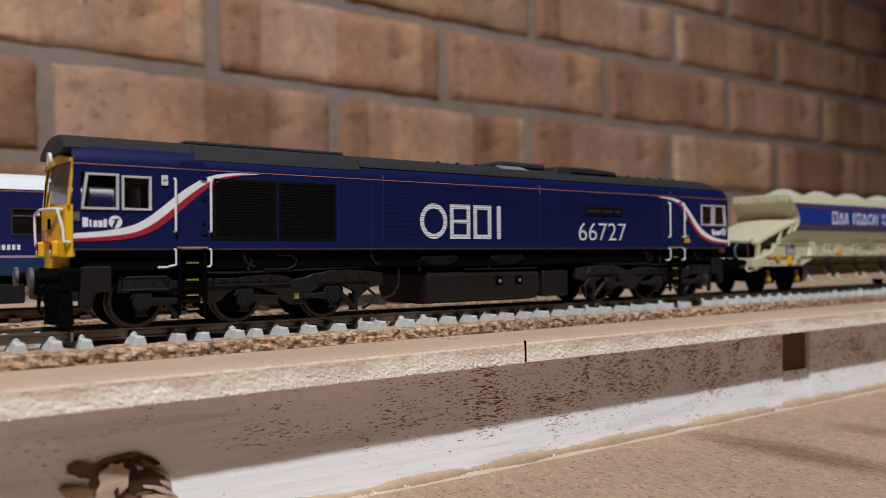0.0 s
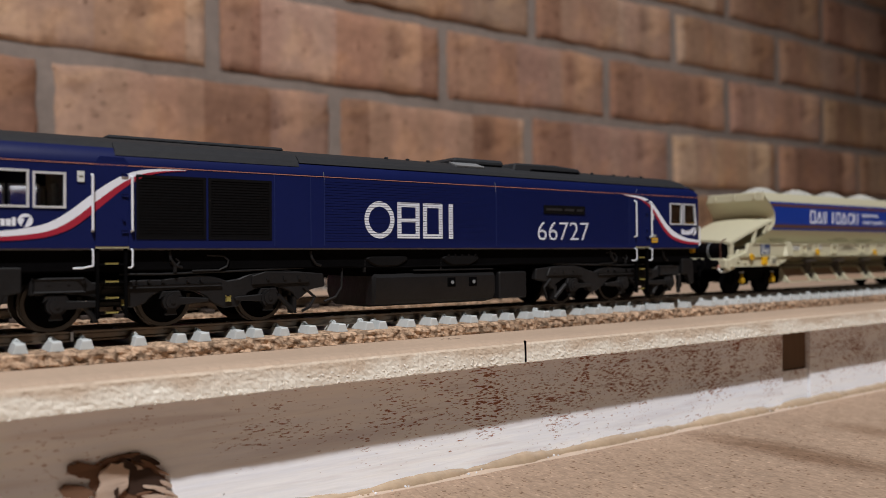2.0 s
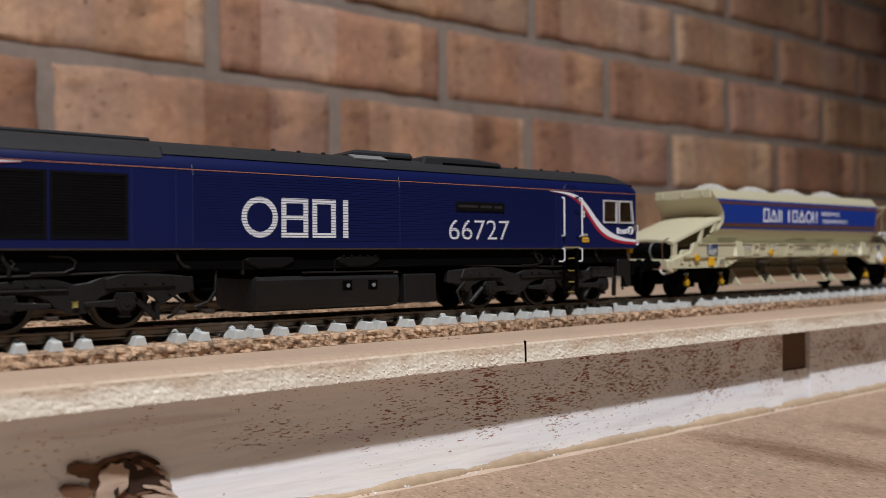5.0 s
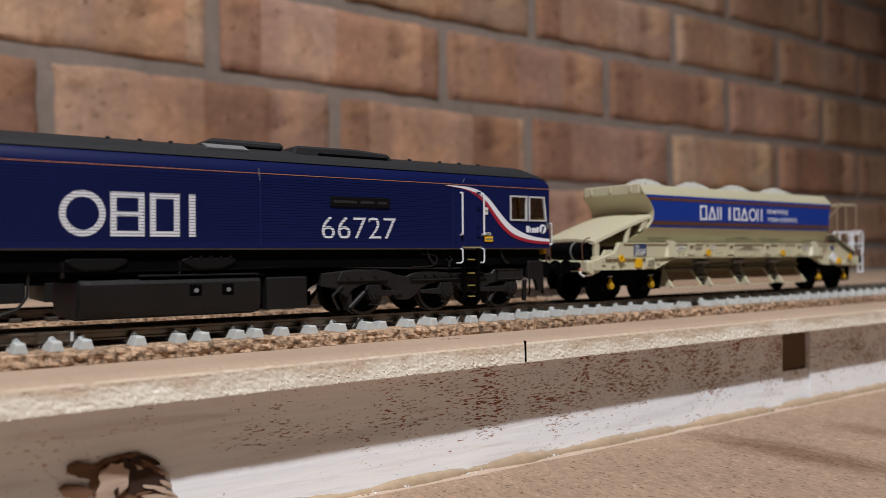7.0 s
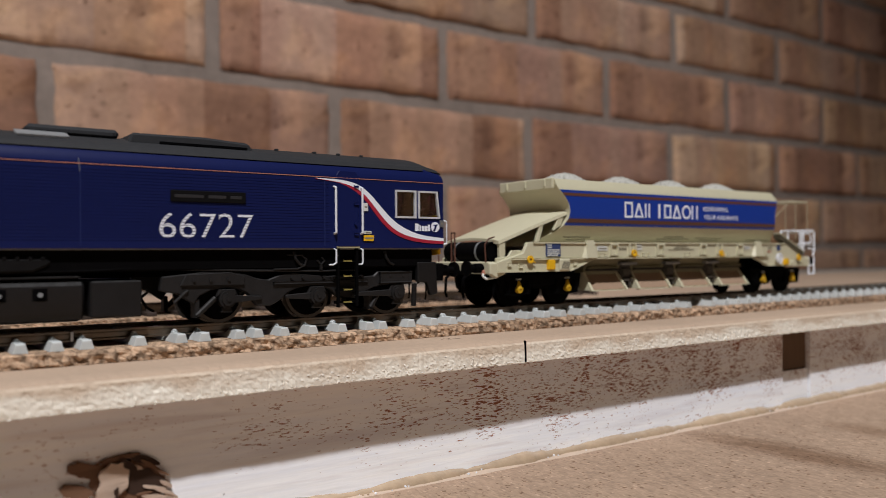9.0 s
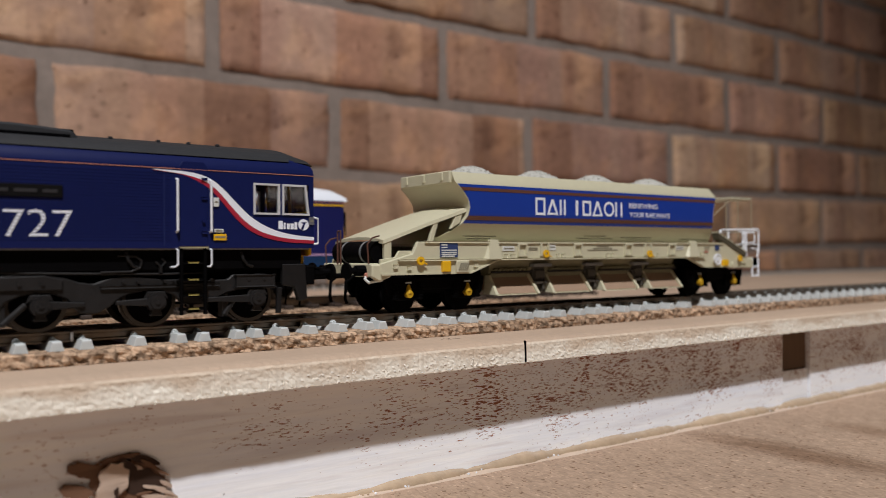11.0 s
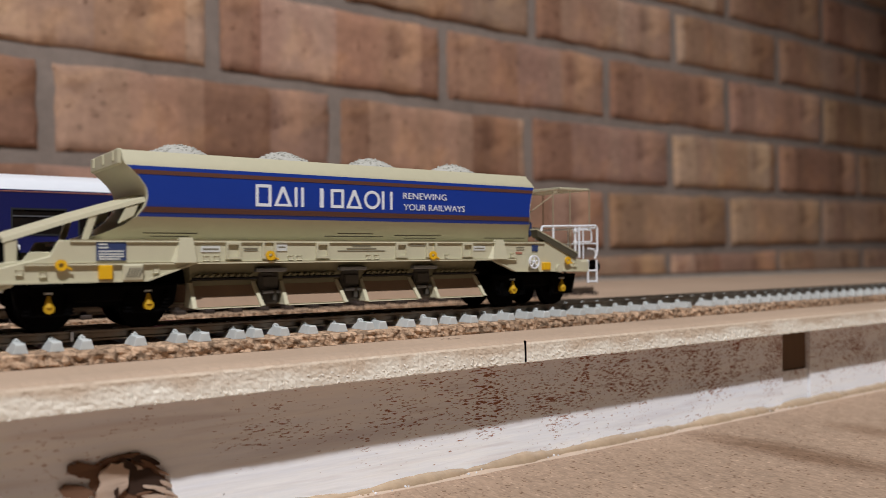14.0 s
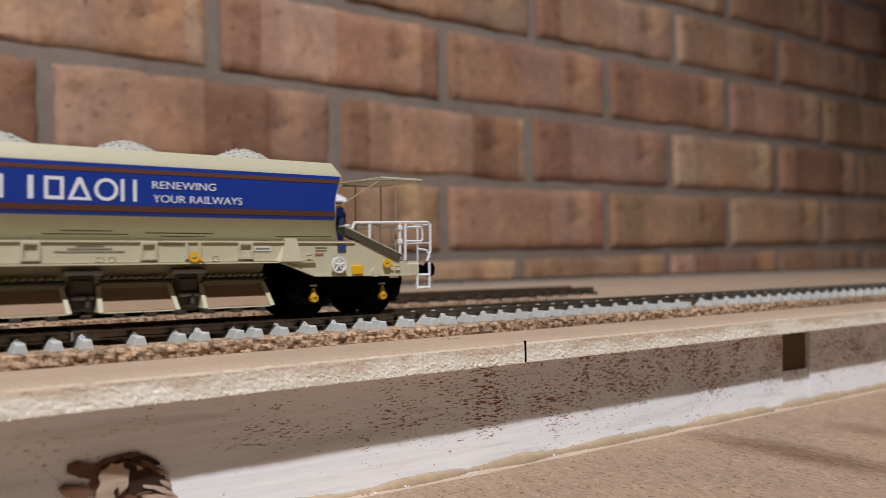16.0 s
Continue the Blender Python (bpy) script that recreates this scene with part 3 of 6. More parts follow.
def build_layout():
    # thin layout board with a rough front edge
    bm = bmesh.new()
    rnd = random.Random(3)
    secs = []
    xs = [-500 + 5 * i for i in range(98)] + [-10 + 0.55 * i for i in range(1000)] + [540 + 4 * i for i in range(366)]
    for x in xs:
        a, b = noise.noise((x * 0.31, 3.1, 0)), noise.noise((x * 1.3, 9.2, 0))
        c, d = noise.noise((x * 0.43, 5.7, 0)), noise.noise((x * 1.1, 1.4, 0))
        f = -41.0 + 0.16 * a + 0.12 * b
        row = [(x, 394, 0), (x, f + 4.2 + c, 0), (x, f + 1.4 + 0.6 * d, -0.4)]
        for k in range(11):
            z = -1.1 - 0.61 * k
            fibre = 0.10 * noise.noise((x * 0.3, z * 0.9, 1)) + 0.09 * noise.noise((x * 0.7, z * 1.4, 4)) + 0.10 * noise.noise((x * 1.7, z * 2.0, 8)) + (0.35 * max(0.0, noise.noise((x * 0.9, z * 1.1, 11)) - 0.15) * (-1) if k > 5 else 0.0)
            row.append((x, f + 0.3 * (k == 0) - 0.25 + fibre, z + 0.15 * noise.noise((x * 0.5, z, 3))))
        secs.append(row + [(x, f + 2.0, -7.5), (x, 394, -7.5)])
    loft(secs, bm)
    board = structure("layout_board", bm, BOARDTOP, "thin tan layout board with a rough whitish sawn edge", "layout board")
    board.data.materials.append(EDGE)
    for p in board.data.polygons:
        if p.center.y < -0.0395 and -0.0078 < p.center.z < -0.0009:
            p.material_index = 1
    # torn fibres standing off the sawn edge
    bm = bmesh.new()
    for k in range(1300):
        x = rnd.uniform(-5, 520)
        low = rnd.random() < 0.75
        z = -7.2 + abs(rnd.gauss(0, 0.5)) if low else rnd.uniform(-7.0, -2.0)
        ln, hh, tl = rnd.uniform(0.4, 1.6), rnd.uniform(0.08, 0.24), rnd.uniform(-0.6, 0.6)
        y = -41.15 - rnd.uniform(0.0, 0.2)
        p = [(x - ln / 2, y + 0.3, z - tl * ln / 2), (x + ln / 2, y + 0.3, z + tl * ln / 2), (x + rnd.uniform(-0.3, 0.3), y - 0.1, z - hh), (x, y + 0.2, z + hh)]
        v = [bm.verts.new(c) for c in p]
        for f3 in ((0, 1, 2), (0, 2, 3), (1, 3, 2), (0, 3, 1)):
            bm.faces.new([v[i] for i in f3])
    tagged(part("torn_fibres", bm, EDGE, board, "pale torn wood fibres"), kind="stuff")
    bm = bmesh.new()
    for k in range(480):
        x = rnd.uniform(80, 420)
        z = -6.9 + abs(rnd.gauss(0, 1.6))
        if z > -1.6:
            continue
        a, ln, w = rnd.uniform(-0.5, 1.3), rnd.uniform(0.5, 1.5), rnd.uniform(0.10, 0.26)
        ux, uz = math.cos(a) * ln / 2, math.sin(a) * ln / 2
        y, lift = -41.3, rnd.uniform(0.08, 0.36)
        p = [(x - ux, y + 0.2, z - uz), (x + uz * w, y - lift * 0.6, z - ux * w - 0.05), (x + ux, y - lift, z + uz), (x - uz * w, y - lift * 0.2, z + ux * w + 0.1), (x, y + 0.3, z)]
        v = [bm.verts.new(c) for c in p]
        for f3 in ((0, 1, 3), (1, 2, 3), (0, 4, 1), (1, 4, 2), (2, 4, 3), (3, 4, 0)):
            bm.faces.new([v[i] for i in f3])
    tagged(part("paint_curls", bm, PAINTFLAKE, board, "curled whitish flakes of paint"), kind="stuff")
    mark = strip([(162.6, -0.5), (163.0, -0.5)], [(162.75, -7.0), (163.1, -7.0)], -41.75, -41.0)
    part("pencil_mark", mark, MESHBLACK, board, "dark upright pencil line")
    for x0, x1, yy in ((142.6, 146.0, -26.0), (143.9, 149.2, -27.6)):
        part("pencil_dash", box(x0, x1, yy, yy + 0.22, -0.02, 0.05), DARKBROWN, board, "faint pencil dash")
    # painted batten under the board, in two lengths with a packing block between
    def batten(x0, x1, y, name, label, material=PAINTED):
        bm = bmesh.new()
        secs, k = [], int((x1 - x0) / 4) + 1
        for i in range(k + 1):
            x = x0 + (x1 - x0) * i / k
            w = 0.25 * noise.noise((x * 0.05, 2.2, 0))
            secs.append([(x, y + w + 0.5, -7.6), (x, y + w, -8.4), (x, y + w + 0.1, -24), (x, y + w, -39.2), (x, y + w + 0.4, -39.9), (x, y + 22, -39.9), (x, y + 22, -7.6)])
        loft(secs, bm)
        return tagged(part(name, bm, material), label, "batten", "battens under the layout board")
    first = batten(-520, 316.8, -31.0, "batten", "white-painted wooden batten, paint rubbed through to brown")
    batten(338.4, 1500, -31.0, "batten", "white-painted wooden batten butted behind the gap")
    # shade in the gap is put into the block's brown; its foot stays white
    blk = tagged(part("packing_block", box(317.0, 338.2, -29.0, -11, -39.9, -7.6, bevel=0.4), SHADEBROWN), "packing block between two battens, gap shade put in as brown above a white foot", "block")
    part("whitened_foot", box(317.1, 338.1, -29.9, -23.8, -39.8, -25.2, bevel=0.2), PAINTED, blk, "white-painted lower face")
    # split knot in the batten: cracked brown rim, dark plates for the hollow's shade, pale torn chip
    rnd = random.Random(8)

    def ragged(cx, cz, w, h, tilt, jag, n=34, seed=0.0):
        pts = []
        for i in range(n):
            a = 2 * math.pi * i / n
            r = 1 + jag * (0.6 * noise.noise((math.cos(a) * 1.6, math.sin(a) * 1.6, seed)) + 0.3 * rnd.uniform(-1, 1))
            px, pz = w * r * math.cos(a), h * r * math.sin(a)
            ct, st = math.cos(radians(tilt)), math.sin(radians(tilt))
            pts.append((cx + px * ct - pz * st, cz + px * st + pz * ct))
        return pts
    knot = part("split_knot", prism(ragged(49.6, -26.4, 8.4, 5.6, -12, 0.22, 60, 4.0), -31.55, -31.0), CRACKED, first, "brown broken-out knot")
    part("knot_hollow", prism(ragged(53.0, -26.9, 5.0, 3.0, -14, 0.28, 40, 2.0), -31.7, -31.3), DARKBROWN, knot, "dark plate standing for shade in the hollow")
    part("knot_hollow", prism(ragged(49.6, -22.2, 2.2, 0.9, -40, 0.3, 24, 7.0), -32.6, -31.3), DARKBROWN, knot, "dark plate standing for shade in the hollow")
    part("knot_hollow", prism(ragged(52.8, -21.4, 4.4, 0.9, -24, 0.3, 30, 5.0), -31.75, -31.3), DARKBROWN, knot, "dark plate standing for shade in the hollow")
    # brown flakes lifted on one side of the knot
    for cx, cz, w, h, tilt, seed in ((41.0, -22.4, 4.3, 1.7, -18, 1.0), (38.4, -26.6, 3.6, 1.5, -20, 3.0), (47.5, -20.5, 4.0, 0.6, 6, 9.0)):
        part("lifted_flake", prism(ragged(cx, cz, w, h, tilt, 0.34, 26, seed), -31.9, -31.1), CRACKED, knot, "lifted brown flake")
    # pale torn chip, standing off along one edge
    chip = prism(ragged(46.2, -25.6, 3.6, 4.4, -30, 0.5, 22, 6.0), -32.4, -31.3)
    for v in chip.verts:
        v.co.y -= 0.10 * (50.0 - v.co.x) + 0.12 * noise.noise((v.co.x, v.co.z, 1))
    part("torn_chip", chip, TORN, knot, "pale torn chip")
    # crack beside the chip, its shade drawn as a dark plate
    part("chip_crack", prism([(46.2, -30.4), (46.5, -28.7), (46.1, -27.4), (47.1, -26.7), (47.0, -28.2), (47.4, -30.4)], -33.4, -32.4), DARKBROWN, knot)
    for cx, cz, w, h, tilt, mm in ((55.4, -28.4, 3.0, 0.42, -16, TORN), (57.6, -29.6, 2.6, 0.4, -24, TORN), (58.2, -28.0, 1.6, 0.5, -34, TORN), (55.6, -30.6, 3.2, 0.6, -10, TORN), (53.2, -29.4, 1.8, 0.35, 4, CRACKED),
                                   (54.4, -22.8, 2.4, 0.4, -34, CRACKED), (51.0, -22.9, 1.8, 0.5, -20, TORN), (57.0, -25.0, 2.2, 0.35, -30, CRACKED), (40.0, -29.4, 2.6, 0.4, -14, CRACKED), (59.4, -31.0, 1.8, 0.35, -20, TORN)):
        part("splinter", prism(ragged(cx, cz, w, h, tilt, 0.3, 18, cx), -32.0 - 0.3 * rnd.random(), -31.2), mm, knot)
    # glue squeezed out along the foot of the batten
    bm = bmesh.new()
    secs = []
    for i in range(900):
        x = -300 + i * 1.6
        r = 1.2 + 0.9 * noise.noise((x * 0.05, 7, 0)) + 0.35 * noise.noise((x * 0.3, 1, 0)) + 0.15 * noise.noise((x * 1.1, 4, 0))
        r = 1.25 * max(0.25, r) * (1 + 0.0012 * max(0.0, x))
        secs.append([(x, -30.9 - r * 1.5 * math.cos(a), -40.0 + r * math.sin(a)) for a in [math.pi / 2 * j / 5 for j in range(6)]] + [(x, -30.5, -40.0)])
    loft(secs, bm)
    bead = tagged(part("glue_bead", bm, GLUE, smooth=True), "uneven bead of dried yellowish glue along the batten", "glue")
    # pale strip of the bench board in front of the bead
    film = bmesh.new()
    secs = []
    for i in range(400):
        x = 60 + i * 2.0
        k = min(1.0, (x - 60) / 90)
        y = -33.4 - (2.6 + 0.7 * noise.noise((x * 0.05, 2, 5)) + 0.35 * noise.noise((x * 0.4, 2, 9))) * k
        secs.append([(x, y, -39.985), (x, y + 0.3, -39.9), (x, -32.0, -39.86), (x, -31.0, -39.985)])
    loft(secs, film)
    part("glue_film", film, PALESTRIP, bead, "pale strip of the bench board beside the glue")
    for k in range(110):
        x = rnd.uniform(70, 360)
        own = bmesh.new()
        r = rnd.uniform(0.12, 0.42) if k > 8 else rnd.uniform(0.5, 0.9)
        bmesh.ops.create_icosphere(own, subdivisions=1, radius=r, matrix=Matrix.Translation((x, -32.2 - rnd.uniform(0, 2.2), -39.9 + r * 0.6)))
        for v in own.verts:
            v.co += Vector((rnd.uniform(-1, 1), rnd.uniform(-1, 1), rnd.uniform(-1, 1))) * r * 0.35
        part("glue_crumb", own, WHITE if k % 3 else GLUE, bead)


def build_cork():
    bm = bmesh.new()
    secs = []
    for i in range(1301):
        x = -260 + i * 0.8
        row = [(x, 23, 0.02), (x, 23, 3.4), (x, -18.9 + 0.5 * noise.noise((x * 0.5, 0, 2)), 3.35)]
        for k, z in enumerate((3.1, 2.5, 1.9, 1.3, 0.7, 0.1)):
            d = 0.9 * noise.noise((x * 0.38, z * 0.7, 0)) + 0.9 * abs(noise.noise((x * 0.9, z * 0.45, 5))) + 0.3 * noise.noise((x * 1.9, z * 2.0, 7)) - 0.2
            row.append((x + 0.2 * noise.noise((x, z, 9)), -20.0 - d + (0.35 if z > 3 else 0), z))
        secs.append(row)
    loft(secs, bm)
    tagged(part("cork_underlay", bm, CORK), "strip of crumbly brown cork under the main track", "underlay", "cork strips under the tracks")
    bm = bmesh.new()
    secs = []
    for i in range(541):
        x = -250 + i
        row = [(x, 127, 0.02), (x, 127, 3.0), (x, 85.6 + 0.5 * noise.noise((x * 0.5, 0, 12)), 2.95)]
        for z in (2.7, 2.1, 1.5, 0.9, 0.1):
            row.append((x, 84.5 - 0.6 * noise.noise((x * 0.5, z, 20)) - 0.4 * noise.noise((x * 1.1, z * 1.5, 15)), z))
        secs.append(row)
    loft(secs, bm)
    tagged(part("cork_underlay", bm, CORK), "strip of crumbly brown cork under the siding", "underlay", "cork strips under the tracks")


def rail_bm(x0, x1, y, base, h=2.6):
    w, f, t = 0.42, 0.95, 0.25
    prof = [(-f, 0), (f, 0), (f, 0.35), (t, 0.6), (t, h - 0.85), (w, h - 0.6), (w, h - 0.1), (w - 0.1, h), (-w + 0.1, h), (-w, h - 0.1), (-w, h - 0.6), (-t, h - 0.85), (-t, 0.6), (-f, 0.35)]
    bm = bmesh.new()
    return loft([[(x, y + a, base + b) for a, b in prof] for x in (x0, x1)], bm)


def concrete_sleeper():
    """Trapezoid sleeper with raised ends and rail clips."""
    bm = bmesh.new()
    secs = []
    for y, h, w0, w1 in ((-16.9, 2.0, 1.65, 1.0), (-16.6, 2.25, 1.72, 1.06), (-11, 2.2, 1.72, 1.06), (-9.9, 1.45, 1.9, 1.3), (9.9, 1.45, 1.9, 1.3), (11, 2.2, 1.9, 1.2), (16.6, 2.25, 1.9, 1.2), (16.9, 2.0, 1.8, 1.1)):
        secs.append([(-w0, y, 0), (w0, y, 0), (w0 - 0.15, y, 0.5), (w1, y, h), (-w1, y, h), (-w0 + 0.15, y, 0.5)])
    loft(secs, bm)
    for y in (-6.9, 6.9):
        box(-0.7, 0.7, y - 0.55, y + 0.55, 1.3, 2.95, bm, 0.2)
    for y in (-10.9, 10.9):
        box(-0.8, 0.8, y - 0.8, y + 0.8, 1.3, 2.75, bm, 0.2)
        box(-0.35, 0.35, y - 0.9, y + 0.9, 2.5, 3.1, bm, 0.15)
    return bm


def track(name, y, x0, x1, base, xs, sleeper, label, category="track"):
    t = thing(name, (0, y, 0), label, category)
    first = None
    for x in xs:
        if first is None:
            first = part("sleeper", sleeper[0](), sleeper[1], t, at=(x, 0, base))
        else:
            again(first, (x, 0, base), t, random.uniform(-1.2, 1.2))
    for ry in (-8.65, 8.65):
        part("rail", rail_bm(x0, x1, ry, base + 1.4), RAILSIDE, t)
    return t


def wood_sleeper():
    bm = box(-1.9, 1.9, -15.5, 15.5, 0, 1.5, None, 0.2)
    for y in (-9.7, -6.9, 6.9, 9.7):
        box(-0.9, 0.9, y - 0.55, y + 0.55, 1.4, 2.5, bm, 0.15)
    return bm


SLEEPERS = [29.3, 37.0, 44.0, 56.3, 67.0, 72.8, 82.6, 88.2, 95.4, 104.4, 113.6, 123.0, 128.0, 137.9, 146.2, 154.2, 162.7, 170.8, 178.7, 186.9, 194.8,
            202.4, 212.1, 220.0, 226.9, 236.2, 244.9, 253.5, 262.8, 273.5, 289.0, 298.5, 306.5]


def build_tracks():
    xs = [29.3 - 8.0 * k for k in range(1, 30)] + SLEEPERS + [306.5 + 8.2 * k for k in range(1, 57)]
    main = track("main_track", 0, -250, 780, 3.4, xs, (concrete_sleeper, CONCRETE), "model track with grey concrete sleepers on cork")
    part("rail_joiner", box(41.6, 42.4, -9.95, -9.45, 4.9, 7.2, bevel=0.1), SILVER, main, "bright rail joint")
    track("siding_track", 105, -250, 336, 3.0, [331 - 11.5 * k for k in range(50)], (wood_sleeper, WOODSLEEPER), "siding track with dark wooden sleepers, ending on the board")
    track("far_track", 338, -250, 1500, 0.0, [-245 + 8.4 * k for k in range(205)], (concrete_sleeper, GREYSLEEPER), "model track with grey sleepers beside the brick wall")


def build_bricks(wall):
    """Stretcher bond: 215 x 65 mm bricks, 10 mm joints."""
    kinds = []
    for k in range(8):
        bm = bmesh.new()
        us = (0, 0.012, 0.04, 0.11, 0.21, 0.32, 0.44, 0.56, 0.68, 0.79, 0.89, 0.96, 0.988, 1)
        vs = (0, 0.04, 0.13, 0.30, 0.50, 0.70, 0.87, 0.96, 1)
        nx, nz = len(us) - 1, len(vs) - 1
        grid = []
        for i in range(nx + 1):
            col = []
            for j in range(nz + 1):
                x, z = -106 + 212 * us[i], -31.6 + 63.2 * vs[j]
                p = Vector((x * 0.02, k * 7.3, z * 0.03))
                di, dj = min(i, nx - i), min(j, nz - j)
                y = 1.1 * noise.noise(p) + 0.5 * noise.noise(p * 4) + (3.6, 1.2, 0.2, 0)[min(di, dj, 3)]
                sx = 2.4 * noise.noise(Vector((k * 3.1, z * 0.09, 1.0 if i > 3 else 5.0))) if di < 2 else 0
                sz = 2.4 * noise.noise(Vector((x * 0.045, k * 3.1, 2.0 if j > 3 else 8.0))) if dj < 2 else 0
                col.append(bm.verts.new((x + sx, y, z + sz)))
            grid.append(col)
        for i in range(nx):
            for j in range(nz):
                bm.faces.new((grid[i][j], grid[i + 1][j], grid[i + 1][j + 1], grid[i][j + 1]))
        edge = [grid[i][0] for i in range(nx + 1)] + [grid[nx][j] for j in range(1, nz + 1)] + [grid[i][nz] for i in range(nx - 1, -1, -1)] + [grid[0][j] for j in range(nz - 1, 0, -1)]
        back = [bm.verts.new((v.co.x, 10, v.co.z)) for v in edge]
        for i in range(len(edge)):
            bm.faces.new((edge[i], edge[(i + 1) % len(edge)], back[(i + 1) % len(edge)], back[i]))
        ob = part("brick", bm, BRICK, wall, smooth=True)
        kinds.append(ob)
    rnd = random.Random(21)
    # bed joints, bottom up, and the upright joints of each course; the courses climb a little to one side
    beds = [-199.0, -124.0, -49.0, 25.5, 96.0, 169.0, 244.5, 315.0, 390.0, 465.0, 540.0, 615.0, 690.0]
    known = {2: (541.5, 773.0, 1001.0), 3: (224.0, 447.0, 669.0, 891.0, 1111.0), 4: (104.0, 332.0, 555.5, 779.0, 1001.5, 1213.0),
             5: (224.5, 447.5, 671.5, 891.5, 1115.0), 6: (337.0, 560.5, 787.0, 1004.5, 1217.0)}
    first = set()
    for course, (low, high) in enumerate(zip(beds, beds[1:])):
        ends = list(known.get(course, (224.5 + 111.5 * (course % 2 == 0),)))
        while ends[0] > -560:
            ends.insert(0, ends[0] - 224)
        while ends[-1] < 2350:
            ends.append(ends[-1] + 223)
        for x0, x1 in zip(ends, ends[1:]):
            k = rnd.randrange(8)
            x = (x0 + x1) / 2
            climb = 0.012 * max(0.0, x - 450)
            at = (x, 391.4 + rnd.uniform(-0.9, 1.2), (low + high) / 2 + climb + rnd.uniform(-0.6, 0.6))
            ob = kinds[k] if k not in first else again(kinds[k], at, wall)
            first.add(k)
            size = Matrix.Diagonal(((x1 - x0 - 11.5) / 212, 1, (high - low - 10.5) / 63.2, 1))
            ob.matrix_basis = pose(*(c * MM for c in at), 0, -0.69 if x > 450 else 0, 0) @ size


# ---- rolling stock; x along the train, z from the rail top, near side at -y ----
def wheelset(parent, x, r, y=7.3, dark=BLACK, tyre=STEEL):
    """Axle with two flanged wheels; each wheel has a bright tyre."""
    bm = bmesh.new()
    rod((0, -y, 0), (0, y, 0), 1.0, bm)
    for s in (-1, 1):
        rod((0, s * y, 0), (0, s * (y + 1.9), 0), r - 0.8, bm, 24)
        rod((0, s * (y + 1.9), 0), (0, s * (y + 2.1), 0), r * 0.45, bm, 16)
        for k in range(6):
            a = k * math.pi / 3
            rod((math.cos(a) * r * 0.62, s * (y + 1.7), math.sin(a) * r * 0.62), (math.cos(a) * r * 0.62, s * (y + 2.05), math.sin(a) * r * 0.62), 0.5, bm, 8)
    ws = part("wheelset", bm, dark, parent, smooth=True, at=(x, 0, r))
    for s in (-1, 1):
        bm = ring((0, 0), r, s * y, s * (y + 2.0), r - 0.9, seg=32)
        ring((0, 0), r + 0.5, s * (y - 0.1), s * (y + 0.5), r - 0.9, bm, seg=32)
        part("tyre", bm, tyre, ws, "steel wheel tyre", smooth=True)
    return ws


def buffers(parent, x, s, z, head=BLACK):
    for y in (-11.4, 11.4):
        bm = rod((x, y, z), (x + s * 3.4, y, z), 1.6)
        rod((x + s * 3.4, y, z), (x + s * 6.2, y, z), 1.0, bm)
        part("buffer_shank", bm, BLACK, parent, smooth=True)
        bm = None
        own = bmesh.new()
        bmesh.ops.create_cone(own, cap_ends=True, segments=16, radius1=2.9, radius2=2.9, depth=0.8, matrix=Matrix.Translation((x + s * 6.4, y, z)) @ Matrix.Rotation(math.pi / 2, 4, "Y"))
        for v in own.verts:
            v.co.z = z + (v.co.z - z) * 0.85
        part("buffer", own, head, parent, smooth=True)


